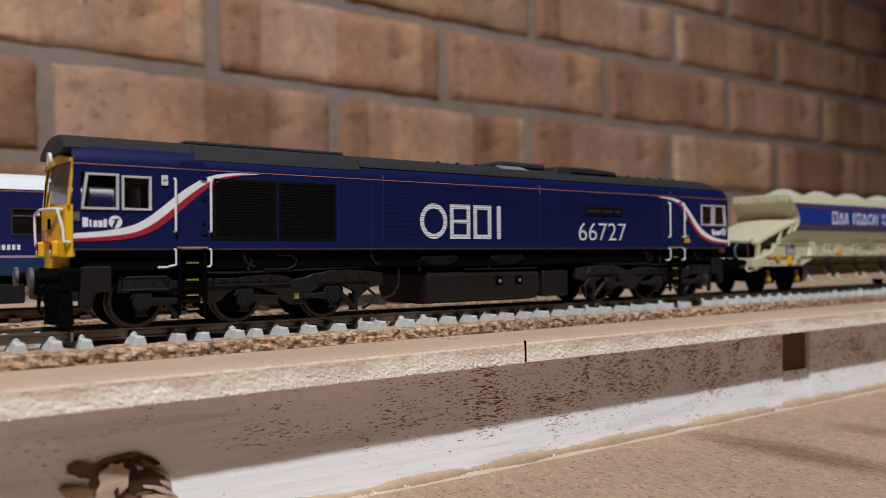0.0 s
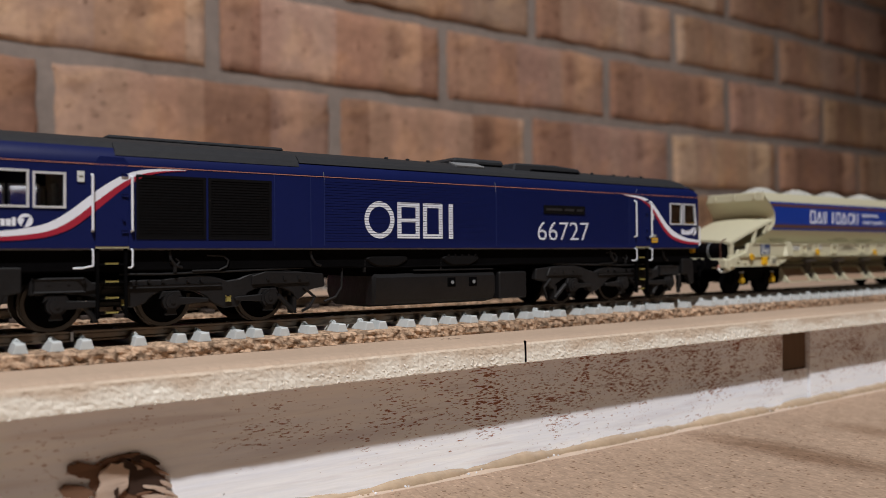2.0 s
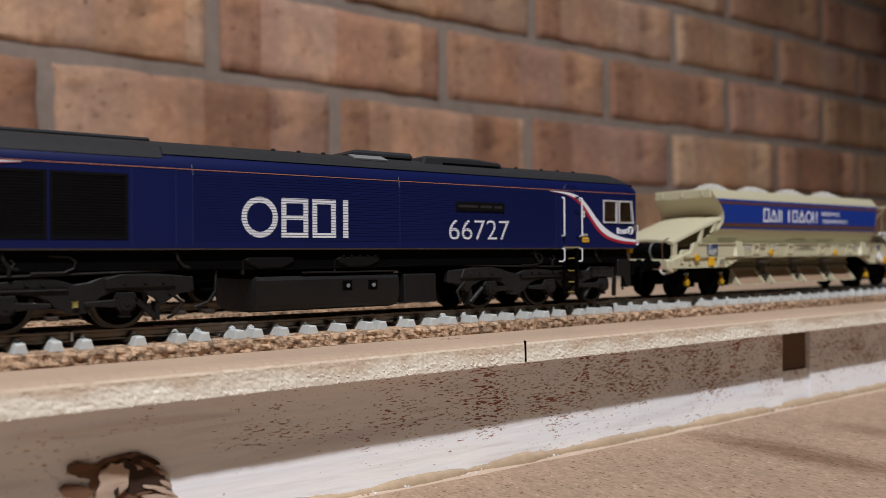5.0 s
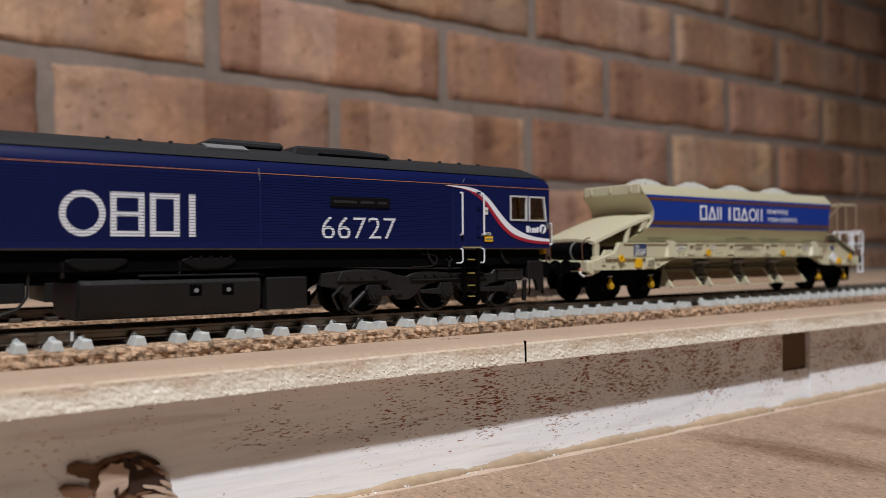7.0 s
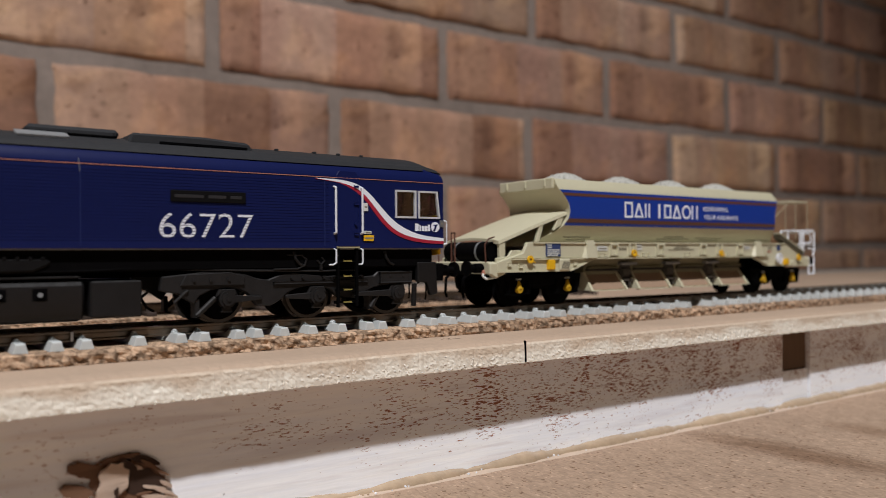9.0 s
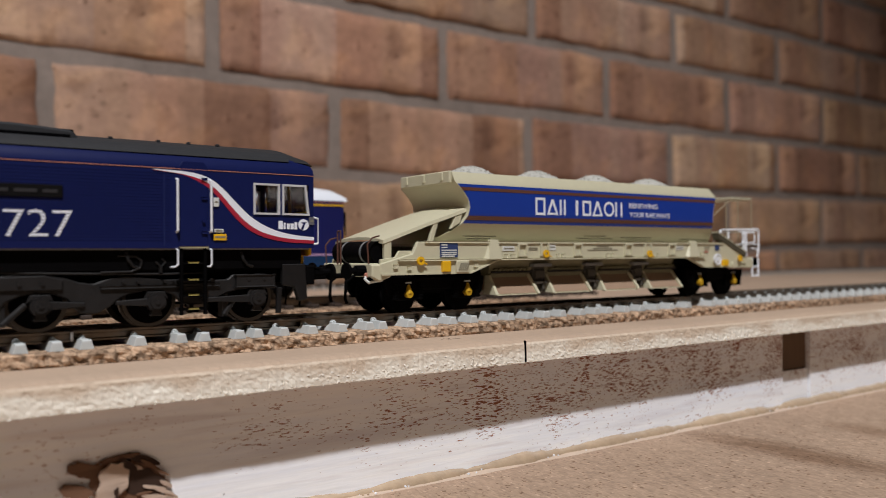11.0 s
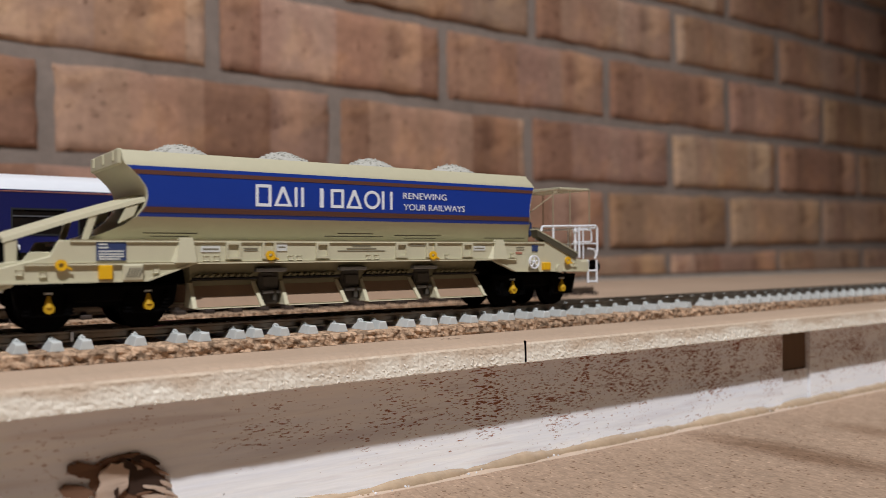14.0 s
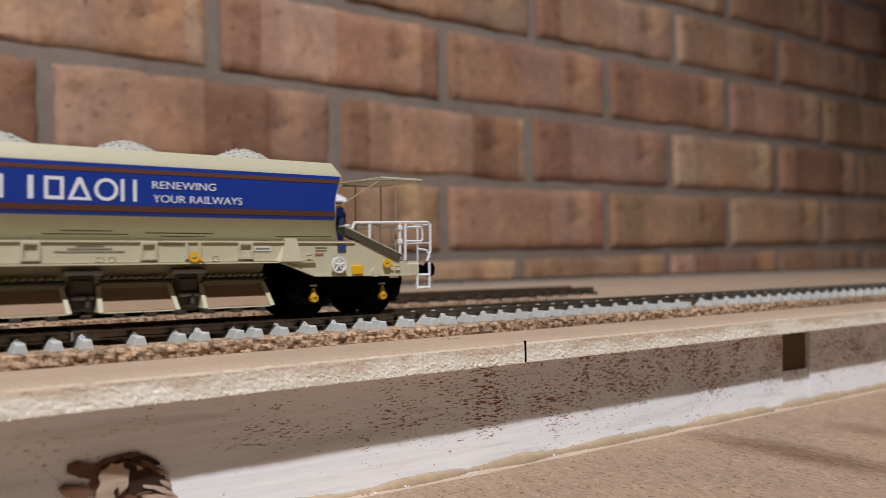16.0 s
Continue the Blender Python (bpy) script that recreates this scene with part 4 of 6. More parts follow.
def cab_end(loco, s):
    """Front of a cab; s is -1 for the leading end, 1 for the trailing one."""
    def put(name, bm, material, label="", smooth=False, parent=None):
        if s > 0:
            for v in bm.verts:
                v.co.x = min(v.co.x, -129.0) * 0.4 - 129.0 * 0.6 if v.co.x < -129.0 else v.co.x
            flip(bm)
        return part(name, bm, material, parent or loco, label, smooth)
    # yellow lower panel, bowed in plan
    g = 1.0 if s < 0 else 0.93
    plan = [(-129.0, -16.9), (-130.4, -15.6), (-131.4, -10), (-131.8, 0), (-131.4, 10), (-130.4, 15.6), (-129.0, 16.9), (-128.4, 16.4), (-128.4, -16.4)]
    bm = loft([[(x, y * g, z) for x, y in plan] for z in (18.4, 24.0, 31.0)])
    loft([[(x, y * 0.62, z) for x, y in plan] for z in (15.6, 18.4)], bm)
    panel = put("nose_panel", bm, YELLOW, "yellow warning panel", True)
    # windscreen frame: sill, header, three pillars
    bm = bmesh.new()
    for y0, y1 in ((-17.0 * g, -15.7 * g), (-0.8, 0.8), (15.7 * g, 17.0 * g)):
        k0, k1 = (-130.2, -129.0) if abs(y0 + y1) > 4 else (-131.6, -129.4)
        loft([[(k0, y0, 30.8), (k0 + 0.5, y0, 30.8), (k0 + 0.5, y1, 30.8), (k0, y1, 30.8)], [(k1, y0, 42.2), (k1 + 0.5, y0, 42.2), (k1 + 0.5, y1, 42.2), (k1, y1, 42.2)]], bm)
    put("windscreen_frame", bm, YELLOW, "yellow windscreen surround")
    for y0, y1 in ((-15.7, -0.8), (0.8, 15.7)):
        a, b = (-129.5, -131.0) if y0 < -5 else (-131.0, -129.5)
        bm = loft([[(a - 0.3, y0, 31), (a + 0.1, y0, 31), (b + 0.1, y1, 31), (b - 0.3, y1, 31)], [(a + 0.7, y0, 41.6), (a + 1.1, y0, 41.6), (b + 1.1, y1, 41.6), (b + 0.7, y1, 41.6)]])
        put("windscreen", bm, TINTED, "brown-tinted windscreen pane").visible_shadow = False
        bm = tube([(a, (y0 + y1) / 2, 31.5), (a + 1.0, (y0 + y1) / 2 + 3.5, 38.5)], 0.22)
        put("wiper", bm, BLACK)
    # visor and headlamp over the screens
    bm = loft([[(-129.2, -15.4, 41.6), (-127, -15.4, 41.6), (-127, -15.4, 42.4), (-129.0, -15.4, 42.4)], [(-130.8, 0, 41.6), (-126, 0, 41.6), (-126, 0, 45.5), (-130.4, 0, 45.0)], [(-130.0, 15.4, 41.6), (-126, 15.4, 41.6), (-126, 15.4, 43.0), (-129.4, 15.4, 43.0)]])
    put("visor", bm, YELLOW, "yellow panel over the windscreens")
    put("headlamp", rod((-131.6, 0, 43.2), (-129.5, 0, 43.2), 1.9, None, 16), LENS, "pale round headlamp", True)
    for y in (-9.5, 9.5):
        bm = box(-132.6, -131.0, y - 2.6, y + 2.6, 18.2, 22.4, None, 0.5)
        put("lamp_cluster", bm, YELLOW)
        for dz, mm in ((19.4, LENS), (21.3, RED)):
            put("marker_lamp", rod((-132.9, y, dz), (-132.4, y, dz), 0.85, None, 12), mm)
    for y in (-9.5, 9.5):
        put("lamp_ring", rod((-132.75, y, 20.4), (-132.55, y, 20.4), 1.5, None, 16), BLACK, "black lamp ring", True)
    put("lamp_iron", box(-132.2, -131.6, -4.2, -2.6, 25.4, 28.0, None, 0.2), BLACK)
    put("tail_socket", box(-132.5, -131.4, -1.2, 1.2, 22.0, 24.6, None, 0.3), ORANGE, "orange jumper socket")
    for y in (-12.8, 12.8):
        pts = [(-131.2, y, 21.5), (-132.4, y, 21.5), (-132.6, y, 25.5), (-132.6, y, 29.8), (-131.4, y, 29.8)]
        if y < 0:
            pts = [(-129.6, -16.6, 21.8), (-131.0, -17.0, 22.0), (-131.2, -16.4, 25.5), (-132.2, -15.4, 29.8), (-131.0, -14.8, 29.8)]
        put("front_handrail", tube(pts, 0.34), WHITE, "white cab-front handrail", True)
    put("front_handrail", tube([(-131.0, -14.8, 29.9), (-133.0, -8.0, 30.2), (-133.4, 0.0, 30.3), (-132.6, 12.8, 29.8)], 0.34), WHITE, "white cab-front handrail", True)
    if s > 0:
        put("front_handrail", tube([(-129.2, 16.2, 21.4), (-133.0, 16.9, 21.8), (-133.0, 16.9, 28.8), (-129.2, 16.2, 29.4)], 0.3), WHITE, "white cab-front handrail", True)
    # buffer beam, plough and coupling
    put("buffer_beam", box(-131.5, -126, -16, 16, 10.0, 15.6, None, 0.5), BLACK)
    if s < 0:
        put("snowplough", loft([[(-131, y, 9.8), (-129, y, 9.8), (-128.4, y, 2.2), (-132.6 + 0.16 * abs(y), y, 1.4), (-132.2 + 0.16 * abs(y), y, 5)] for y in (-15.5, -8, 0, 8, 15.5)]), BLACK, "black snowplough")
    else:
        for y in (-14.8, 14.8):
            put("guard_iron", prism([(-120.2, 9.4), (-118.8, 9.4), (-118.4, 2.4), (-119.8, 2.2)], y - 0.6, y + 0.6, None, 0.15), GRIMY, "dark guard iron")
    bm = tube([(-131.5, 0, 12.5), (-134.0, 0, 12.0), (-134.5, 0, 9.5), (-133.2, 0, 9.0)], 0.55)
    put("coupling_hook", bm, BLACK, smooth=True)
    for y in (-5.0, 5.0):
        put("brake_pipe", tube([(-131.4, y, 11), (-132.8, y, 10), (-133.0, y, 5.0), (-132.2, y, 3.6)], 0.45), BLACK, smooth=True)
    # cab inside: desk, seat, bulkhead
    put("cab_desk", box(-128, -121.5, -14.5, 14.5, 21, 29.0, None, 1.0), COACH)
    for y in (-8, 8):
        bm = box(-117, -112, y - 3, y + 3, 21, 29, None, 0.8)
        box(-112.6, -110.8, y - 3, y + 3, 28, 37, bm, 0.8)
        put("driver_seat", bm, COACH)
    return panel


def side_window(loco, x0, x1, z0, z1, y, slant=0.0):
    """Framed sliding cab window in an opening: frame and pane."""
    o = 0.55
    yo = -1 if y < 0 else 1
    outer = [(x0 + slant, z1), (x1, z1), (x1, z0), (x0, z0)] if slant >= 0 else [(x0, z1), (x1 + slant, z1), (x1, z0), (x0, z0)]
    bm = bmesh.new()
    inner = [(x0 + slant + o, z1 - o), (x1 - o, z1 - o), (x1 - o, z0 + o), (x0 + o, z0 + o)] if slant >= 0 else [(x0 + o, z1 - o), (x1 + slant - o, z1 - o), (x1 - o, z0 + o), (x0 + o, z0 + o)]
    for i in range(4):
        j = (i + 1) % 4
        prism([outer[i], outer[j], inner[j], inner[i]], y + yo * 0.35, y - yo * 0.6, bm)
    f = part("cab_window", bm, SILVER, loco, "silver-framed cab window")
    p = part("pane", prism(inner, y - yo * 0.1, y - yo * 0.3), GLASS, f)
    p.visible_shadow = False
    return f


def bogie(loco, cx, s):
    """Three-axle bogie; u runs outwards from its middle: arched side frames, round axle boxes on arms, springs, brake gear."""
    out = -s
    # the trailing bogie is a lighter grey than the leading one
    metal = GRIMY if s > 0 else TRAILGREY
    ax = [26.6, -0.6, -27.4]
    top = [(32.4, 9.3), (32.0, 12.8), (29.0, 13.4), (20.0, 13.4), (18.5, 12.1), (11.0, 11.8), (9.0, 12.4), (2.0, 12.4), (-4.0, 13.2), (-8.0, 13.6), (-12.0, 13.0), (-15.5, 11.7), (-19.0, 12.2), (-22.0, 13.4),
           (-26.0, 14.3), (-33.0, 14.4), (-38.0, 13.7), (-44.6, 13.1), (-45.0, 9.4), (-40.5, 8.6)]
    low = [(-36.2, 5.6), (-34.8, 7.8), (-31.5, 9.3), (-27.4, 9.7), (-24.0, 9.3), (-21.6, 8.2), (-20.2, 6.6), (-18.6, 4.6), (-14.6, 4.4), (-11.4, 6.2), (-9.6, 7.8), (-7.0, 9.0), (-3.0, 9.6), (1.0, 9.4), (4.0, 8.4),
           (5.8, 6.5), (8.2, 5.6), (12.2, 5.6), (15.0, 7.0), (18.3, 8.5), (22.0, 9.2), (28.0, 9.2)]
    X = lambda u: cx + out * u
    for side in (-1, 1):
        y = lambda d: side * d
        frame_p = part("bogie_frame", prism([(X(a), b) for a, b in top + low], y(12.8), y(15.2), None, 0.3), metal, loco)
        # raised box over the outer axle, cover plate over the inner one, stiffening rib
        part("frame_box", box(min(X(20.4), X(31.6)), max(X(20.4), X(31.6)), y(15.0), y(16.0), 9.9, 13.1, None, 0.3), metal, frame_p)
        part("cover_plate", prism([(X(-22.5), 10.4), (X(-22.5), 12.9), (X(-26.5), 14.0), (X(-38.5), 13.6), (X(-40.0), 10.6)], y(15.0), y(15.8), None, 0.2), metal, frame_p)
        part("frame_rib", box(min(X(-14), X(16)), max(X(-14), X(16)), y(15.0), y(15.7), 10.4, 11.1, None, 0.15), metal, frame_p)
        for a, arm in zip(ax, (11.0, -10.4, -17.6)):
            bm = rod((X(a), y(14.0), 6.7), (X(a), y(16.3), 6.7), 2.35, None, 20)
            rod((X(a), y(16.3), 6.7), (X(a), y(16.8), 6.7), 1.7, bm, 18)
            rod((X(a), y(16.8), 6.7), (X(a), y(17.1), 6.7), 0.6, bm, 8)
            axle = part("axle_box", bm, metal, frame_p, smooth=True)
            part("axle_arm", prism([(X(a), 7.9), (X(arm), 7.3), (X(arm), 6.3), (X(a), 5.6)], y(14.6), y(15.9), None, 0.2), metal, axle)
            part("axle_horn", prism([(X(a) - 3.0, 7.4), (X(a) - 2.2, 9.4), (X(a) + 2.2, 9.4), (X(a) + 3.0, 7.4), (X(a) + 1.4, 8.4), (X(a) - 1.4, 8.4)], y(14.4), y(15.8), None, 0.15), metal, axle)
            part("axle_foot", prism([(X(a) - 1.0, 5.2), (X(a) + 1.0, 5.2), (X(a) + 1.6, 3.2), (X(a) - 1.6, 3.2)], y(14.4), y(15.6), None, 0.2), metal, axle)
        for a, d in ((-35.4, 5.0), (17.6, 3.0)):
            bm = rod((X(a), y(14.6), 2.6), (X(a + d), y(14.9), 7.2), 0.75)
            box(X(a) - 0.6, X(a) + 0.6, y(11.8), y(14.8), 2.2, 6.8, bm, 0.2)
            part("brake_gear", bm, metal, frame_p, smooth=True)
        part("sand_pipe", tube([(X(-38), y(15.4), 9.4), (X(-41.5), y(15.6), 6.4), (X(-40), y(15.2), 3.6), (X(-38.4), y(13.6), 2.4)], 0.4), metal, frame_p, smooth=True)
        part("brake_pipe", tube([(X(-40), y(15.0), 14.9), (X(-20), y(15.4), 14.3), (X(2), y(15.4), 13.8), (X(12), y(15.2), 14.0)], 0.3), metal, frame_p, smooth=True)
        for u in (-15.6, 11.3) if s > 0 else ():
            part("yellow_tag", box(X(u) - 0.6, X(u) + 0.6, y(15.8), y(16.3), 6.2, 7.6, None, 0.15), DULLYELLOW, frame_p, "small dull yellow tag")
        for u in (-8.5, -5.0, 1.5, 5.0, 14.0, 24.0, 28.5, -27.0, -32.0, -36.5):
            part("bolt_head", rod((X(u), y(15.0), 12.0), (X(u), y(16.2), 12.0), 0.45, None, 8), metal, frame_p)
    part("bogie_bolster", box(cx - 30, cx + 30, -12.5, 12.5, 8.5, 12.5), BLACK, loco)
    return [wheelset(loco, X(a), 6.9) for a in sorted(ax, reverse=s > 0)]


def footsteps(loco, x0, x1, side, name="cab_steps"):
    """Ladder under a cab door with yellow tread edges."""
    y = side * 17.0
    bm = bmesh.new()
    for x in (x0, x1):
        box(x - 0.35, x + 0.35, y - 0.6, y + 0.6, 3.2, 20.4, bm, 0.1)
    st = part(name, bm, BLACK, loco)
    for z in (4.6, 8.2, 12.2, 16.6):
        bm = box(x0, x1, y - side * 2.6, y, z - 0.3, z + 0.3, None, 0.1)
        tr = part("tread", bm, BLACK, st)
        part("tread_edge", box(x0 + 1.8, x1 - 1.8, y, y + side * 0.3, z - 0.1, z + 0.3, None, 0.08), DULLYELLOW, st, "dull yellow tread edge")
    return st


def swoosh(loco, edges, side):
    """White and crimson curved stripe along a cab side."""
    xs = [e[0] for e in edges]
    dense = np.linspace(xs[0], xs[-1], 36)
    def smooth_line(i):
        v = np.interp(dense, xs, [e[i] for e in edges])
        for _ in range(3):
            v[1:-1] = (v[:-2] + 2 * v[1:-1] + v[2:]) / 4
        return list(zip(dense, v))
    a, b, c = smooth_line(1), smooth_line(2), smooth_line(3)
    if side > 0:
        a, b, c = ([(-x, z) for x, z in q][::-1] for q in (a, b, c))
    y0, y1 = side * 17.35, side * 17.56
    part("white_stripe", strip(a, b, y0, y1), WHITE, loco, "white curved stripe")
    part("crimson_stripe", strip(b, c, y0, y1), RED, loco, "crimson curved stripe")


def build_loco():
    loco = thing("locomotive", (66.7, 0, RAIL), "navy blue model diesel locomotive with grey roof and yellow nose", "locomotive")
    win = [(-127.3, -118.6, 29.9, 38.8), (-117.9, -110.7, 29.9, 38.5), (110.9, 118.6, 29.6, 38.2), (119.3, 127.6, 29.6, 38.2)]
    # body sides with window openings
    for side in (-1, 1):
        holes = win if side < 0 else [(-b, -a, c, d) for a, b, c, d in win]
        body = part("body_side", sheet([-129, 129], [20.4, 22.0, 41.4], holes, side * 17.4, side * 16.6), NAVY, loco, "navy blue body side")
        # upper curve of the side
        up = [(17.4, 41.4), (17.25, 42.3), (16.7, 43.6), (15.9, 44.7), (15.2, 45.4), (14.6, 44.8), (16.4, 41.4)]
        bm = loft([[(x, side * a, 41.4 + (b - 41.4) * k) for a, b in up] for x, k in ((-129, 0.8), (-124, 1), (122, 1), (129, 0.6))])
        part("cantrail", bm, NAVY, loco, smooth=True)
        part("orange_line", box(-128.9, 128.9, side * 17.30, side * 17.52, 40.8, 41.0), ORANGE, loco, "thin orange lining")
        # fine louvre ribs along the engine room
        bm = bmesh.new()
        for k in range(23):
            z = 22.4 + k * 0.78
            box(-42.0, 88.5, side * 17.38, side * 17.47, z, z + 0.13, bm)
        part("louvre_ribs", bm, NAVY, loco)
        for x in (-57.5, -46.5, -42.2, 21.6, 87.0):
            part("panel_joint", box(x - 0.12, x + 0.12, side * 17.3, side * 17.50, 21.0, 41.2), JOINTBLUE, loco)
        # glints painted as pale strips where the body panels meet
        for x, z in ((-42.5, 39.4), (21.1, 39.0)):
            part("panel_nick", strip([(x, 42.2), (x + 0.16, 42.2)], [(x + 0.3, z), (x + 0.42, z)], side * 17.30, side * 17.50), PALEGREY, loco, "pale painted glint on a panel joint")
        # radiator grilles
        for x0, x1 in ((-94.6, -76.8), (-76.2, -58.4)):
            g = part("radiator_grille", sheet([x0, x1], [22.7, 38.9], [(x0 + 0.7, x1 - 0.7, 23.4, 38.2)], side * 17.6, side * 16.9), GRILLE, loco, "black radiator grille")
            bm = bmesh.new()
            for k in range(20):
                z = 23.5 + k * 0.74
                box(x0 + 0.6, x1 - 0.6, side * 17.25, side * 17.55, z, z + 0.34, bm)
            box(x0 + 0.3, x1 - 0.3, side * 17.42, side * 17.35, 23.0, 38.6, bm)
            part("slats", bm, GRILLE, g)
        # doors, handrails, steps
        for x0, x1 in ((-104.2, -96.4), (90.8, 98.2)):
            if side > 0:
                x0, x1 = -x1, -x0
            door = part("cab_door", prism([(x0, 20.6), (x1, 20.6), (x1, 41.6), (x1 - 1, 43), (x0 + 1, 43), (x0, 41.6)], side * 17.52, side * 16.6, None, 0.12), NAVY, loco, "navy cab door")
            part("door_handle", rod((x1 - 1.2, side * 17.5, 27.5), (x1 - 1.2, side * 18.1, 27.5), 0.4), NAVY, door)
            for h in (24.5, 33.5, 38.5):
                part("hinge", box(x1 - 1.6, x1 - 0.2, side * 17.5, side * 17.85, h - 0.3, h + 0.3, None, 0.1), NAVY, door)
            part("door_sill", box(x0, x1, side * 17.3, side * 17.9, 20.4, 20.9, None, 0.1), mat_step, door, "pale door sill")
            for x in (x0 - 0.7, x1 + 0.7):
                yy = side * 18.5
                bm = tube([(x, side * 17.3, 24.6), (x, yy, 24.9), (x, yy, 38.0), (x, side * 17.3, 38.3)], 0.32)
                part("handrail", bm, WHITE, loco, "white door handrail", True)
                d = (-2.6 if x0 * side > 0 else -0.9) if x < (x0 + x1) / 2 else -0.4
                bm = tube([(x, side * 17.3, 20.2), (x, yy, 19.9), (x, yy, 16.2), (x + d, yy, 15.6), (x + d * 1.6, side * 17.2, 15.6)], 0.24)
                part("lower_handrail", bm, WHITE, loco, "white lower handrail", True)
            footsteps(loco, x0 + 0.6, x1 - 0.6, side)
        lead = [(-129.0, 24.0, 22.8, 22.1), (-121.6, 24.7, 23.3, 22.2), (-115.4, 25.9, 24.1, 22.9), (-112, 27.7, 25.4, 23.9), (-108.8, 30.2, 27.5, 25.4), (-103.4, 34.9, 32.3, 30.1), (-97.9, 38.6, 36.7, 35.0), (-93.5, 40.1, 39.1, 38.2), (-88.1, 40.6, 40.1, 39.8), (-82.0, 40.6, 40.5, 40.4)]
        trail = [(84.2, 40.5, 40.4, 40.3), (92.0, 40.4, 39.6, 39.5), (97.4, 39.6, 38.3, 37.2), (101.1, 37.6, 35.8, 34.2), (104.8, 33.9, 31.3, 29.4), (108.6, 30.0, 27.4, 25.8), (112.4, 27.3, 25.0, 23.8), (117.4, 25.2, 23.6, 22.5), (122.4, 24.1, 22.9, 21.9), (129.0, 23.5, 22.6, 21.7)]
        swoosh(loco, lead, side)
        swoosh(loco, trail, side)
    for w in win:
        side_window(loco, *w, -17.4, 1.1 if w[0] < -120 else (-1.0 if w[0] > 119 else 0.0))
        side_window(loco, -w[1], -w[0], w[2], w[3], 17.4, 0.0)
    # operator emblem as plain white shapes over the ribs
    em = ring((-23.7, 28.9), 5.6, -17.435, -17.3, 4.0, seg=32, sx=0.94)
    part("emblem_ring", em, WHITE, loco, "white ring-shaped emblem")
    for x0, x1 in ((-17.4, -9.2), (-7.9, -0.4)):
        part("emblem_frame", sheet([x0, x1], [23.4, 34.4], [(x0 + 1.5, x1 - 1.5, 24.8, 28.4), (x0 + 1.5, x1 - 1.5, 29.6, 33.0)] if x0 < -10 else [(x0 + 1.5, x1 - 1.5, 24.8, 33.0)], -17.435, -17.3), WHITE, loco, "white frame-shaped emblem")
    bm = box(2.0, 3.7, -17.435, -17.3, 23.4, 34.4)
    part("emblem_bar", bm, WHITE, loco, "white bar-shaped emblem")
    lettering("66727", 40.2, -17.40, 23.1, 6.6, WHITE, loco, "running_number", 25.2, -0.05)
    plate = part("nameplate", box(43.0, 63.2, -17.8, -17.3, 32.4, 35.4, None, 0.15), GRILLE, loco, "black nameplate with a worn name")
    for x0, x1 in ((44, 51.6), (52.8, 57.6), (58.8, 62)):
        part("name_bar", box(x0, x1, -17.88, -17.7, 33.5, 34.3, None, 0.05), NAMEGREY, plate)
    # small operator mark by each cab
    for x0, z0 in ((-127.0, 25.6), (118.2, 25.7)):
        for k, (w, h) in enumerate(((1.3, 2.3), (0.5, 1.8), (0.9, 1.6), (1.0, 1.6), (0.8, 2.0))):
            xx = x0 + (0, 1.6, 2.5, 3.6, 4.8)[k]
            part("mark_bar", box(xx, xx + w, -17.5, -17.3, z0, z0 + h), WHITE, loco)
        c = (x0 + 7.6, z0 + 1.3)
        m = part("mark_disc", rod((c[0], -17.5, c[1]), (c[0], -17.3, c[1]), 1.6, None, 24), WHITE, loco, "white disc mark")
        part("mark_slash", prism([(c[0] - 0.9, c[1] - 1.3), (c[0] - 0.2, c[1] - 1.4), (c[0] + 0.6, c[1] + 0.5), (c[0] + 1.1, c[1] + 0.9), (c[0] - 0.9, c[1] + 0.6), (c[0] - 0.1, c[1] + 0.3)], -17.56, -17.48), NAVY, m)
    for x0, x1, z0, z1, mm in ((-108.2, -106.6, 36.4, 39.0, PALELABEL), (99.8, 101.2, 31.4, 33.8, PALELABEL), (100.0, 102.4, 24.6, 25.5, PALELABEL), (99.8, 103.2, 22.5, 24.2, YELLOW), (-129, -127.6, 27.0, 29.2, INKGREY), (127.5, 129.0, 27.0, 29.2, INKGREY)):
        lab = part("warning_label", box(x0, x1, -17.75, -17.35, z0, z1, None, 0.05), mm, loco)
        part("label_bar", box(x0 + 0.3, x1 - 0.3, -17.8, -17.7, (z0 + z1) / 2 - 0.25, (z0 + z1) / 2 + 0.25), INK, lab)
    # roof
    crown = [(-15.4, 45.0), (-13.6, 46.9), (-10.5, 48.2), (-6, 49.1), (0, 49.5), (6, 49.1), (10.5, 48.2), (13.6, 46.9), (15.4, 45.0), (13, 44), (0, 44), (-13, 44)]
    bm = loft([[(x, a, 43.5 + (b - 43.5) * k) for a, b in crown] for x, k in ((-130.9, 0.72), (-130.5, 0.93), (-129.9, 0.985), (-128.9, 1.0), (120.5, 1.0), (122.0, 0.98), (128.3, 0.60), (129.0, 0.50), (129.6, 0.3))])
    roof = part("roof", bm, ROOFGREY, loco, "matt dark grey roof", True)
    for side in (-1, 1):
        q = [(16.95, 43.45), (16.0, 45.2), (14.2, 46.9), (13.4, 46.4), (15.6, 43.5)]
        part("roof_flank", loft([[(x, side * a, b) for a, b in q] for x in (-99.4, -49.8)]), ROOFGREY, roof, "dark grey radiator roof panel")
        q = [(16.4, 44.6), (15.6, 45.8), (14.2, 46.9), (13.4, 46.4), (15.2, 44.4)]
        part("roof_edge", loft([[(x, side * a, b) for a, b in q] for x in (-49.6, 122)]), ROOFGREY, roof)
    part("roof_hatch", box(-99.0, -50.0, -7, 7, 48.6, 49.9, None, 0.5), ROOFGREY, roof)
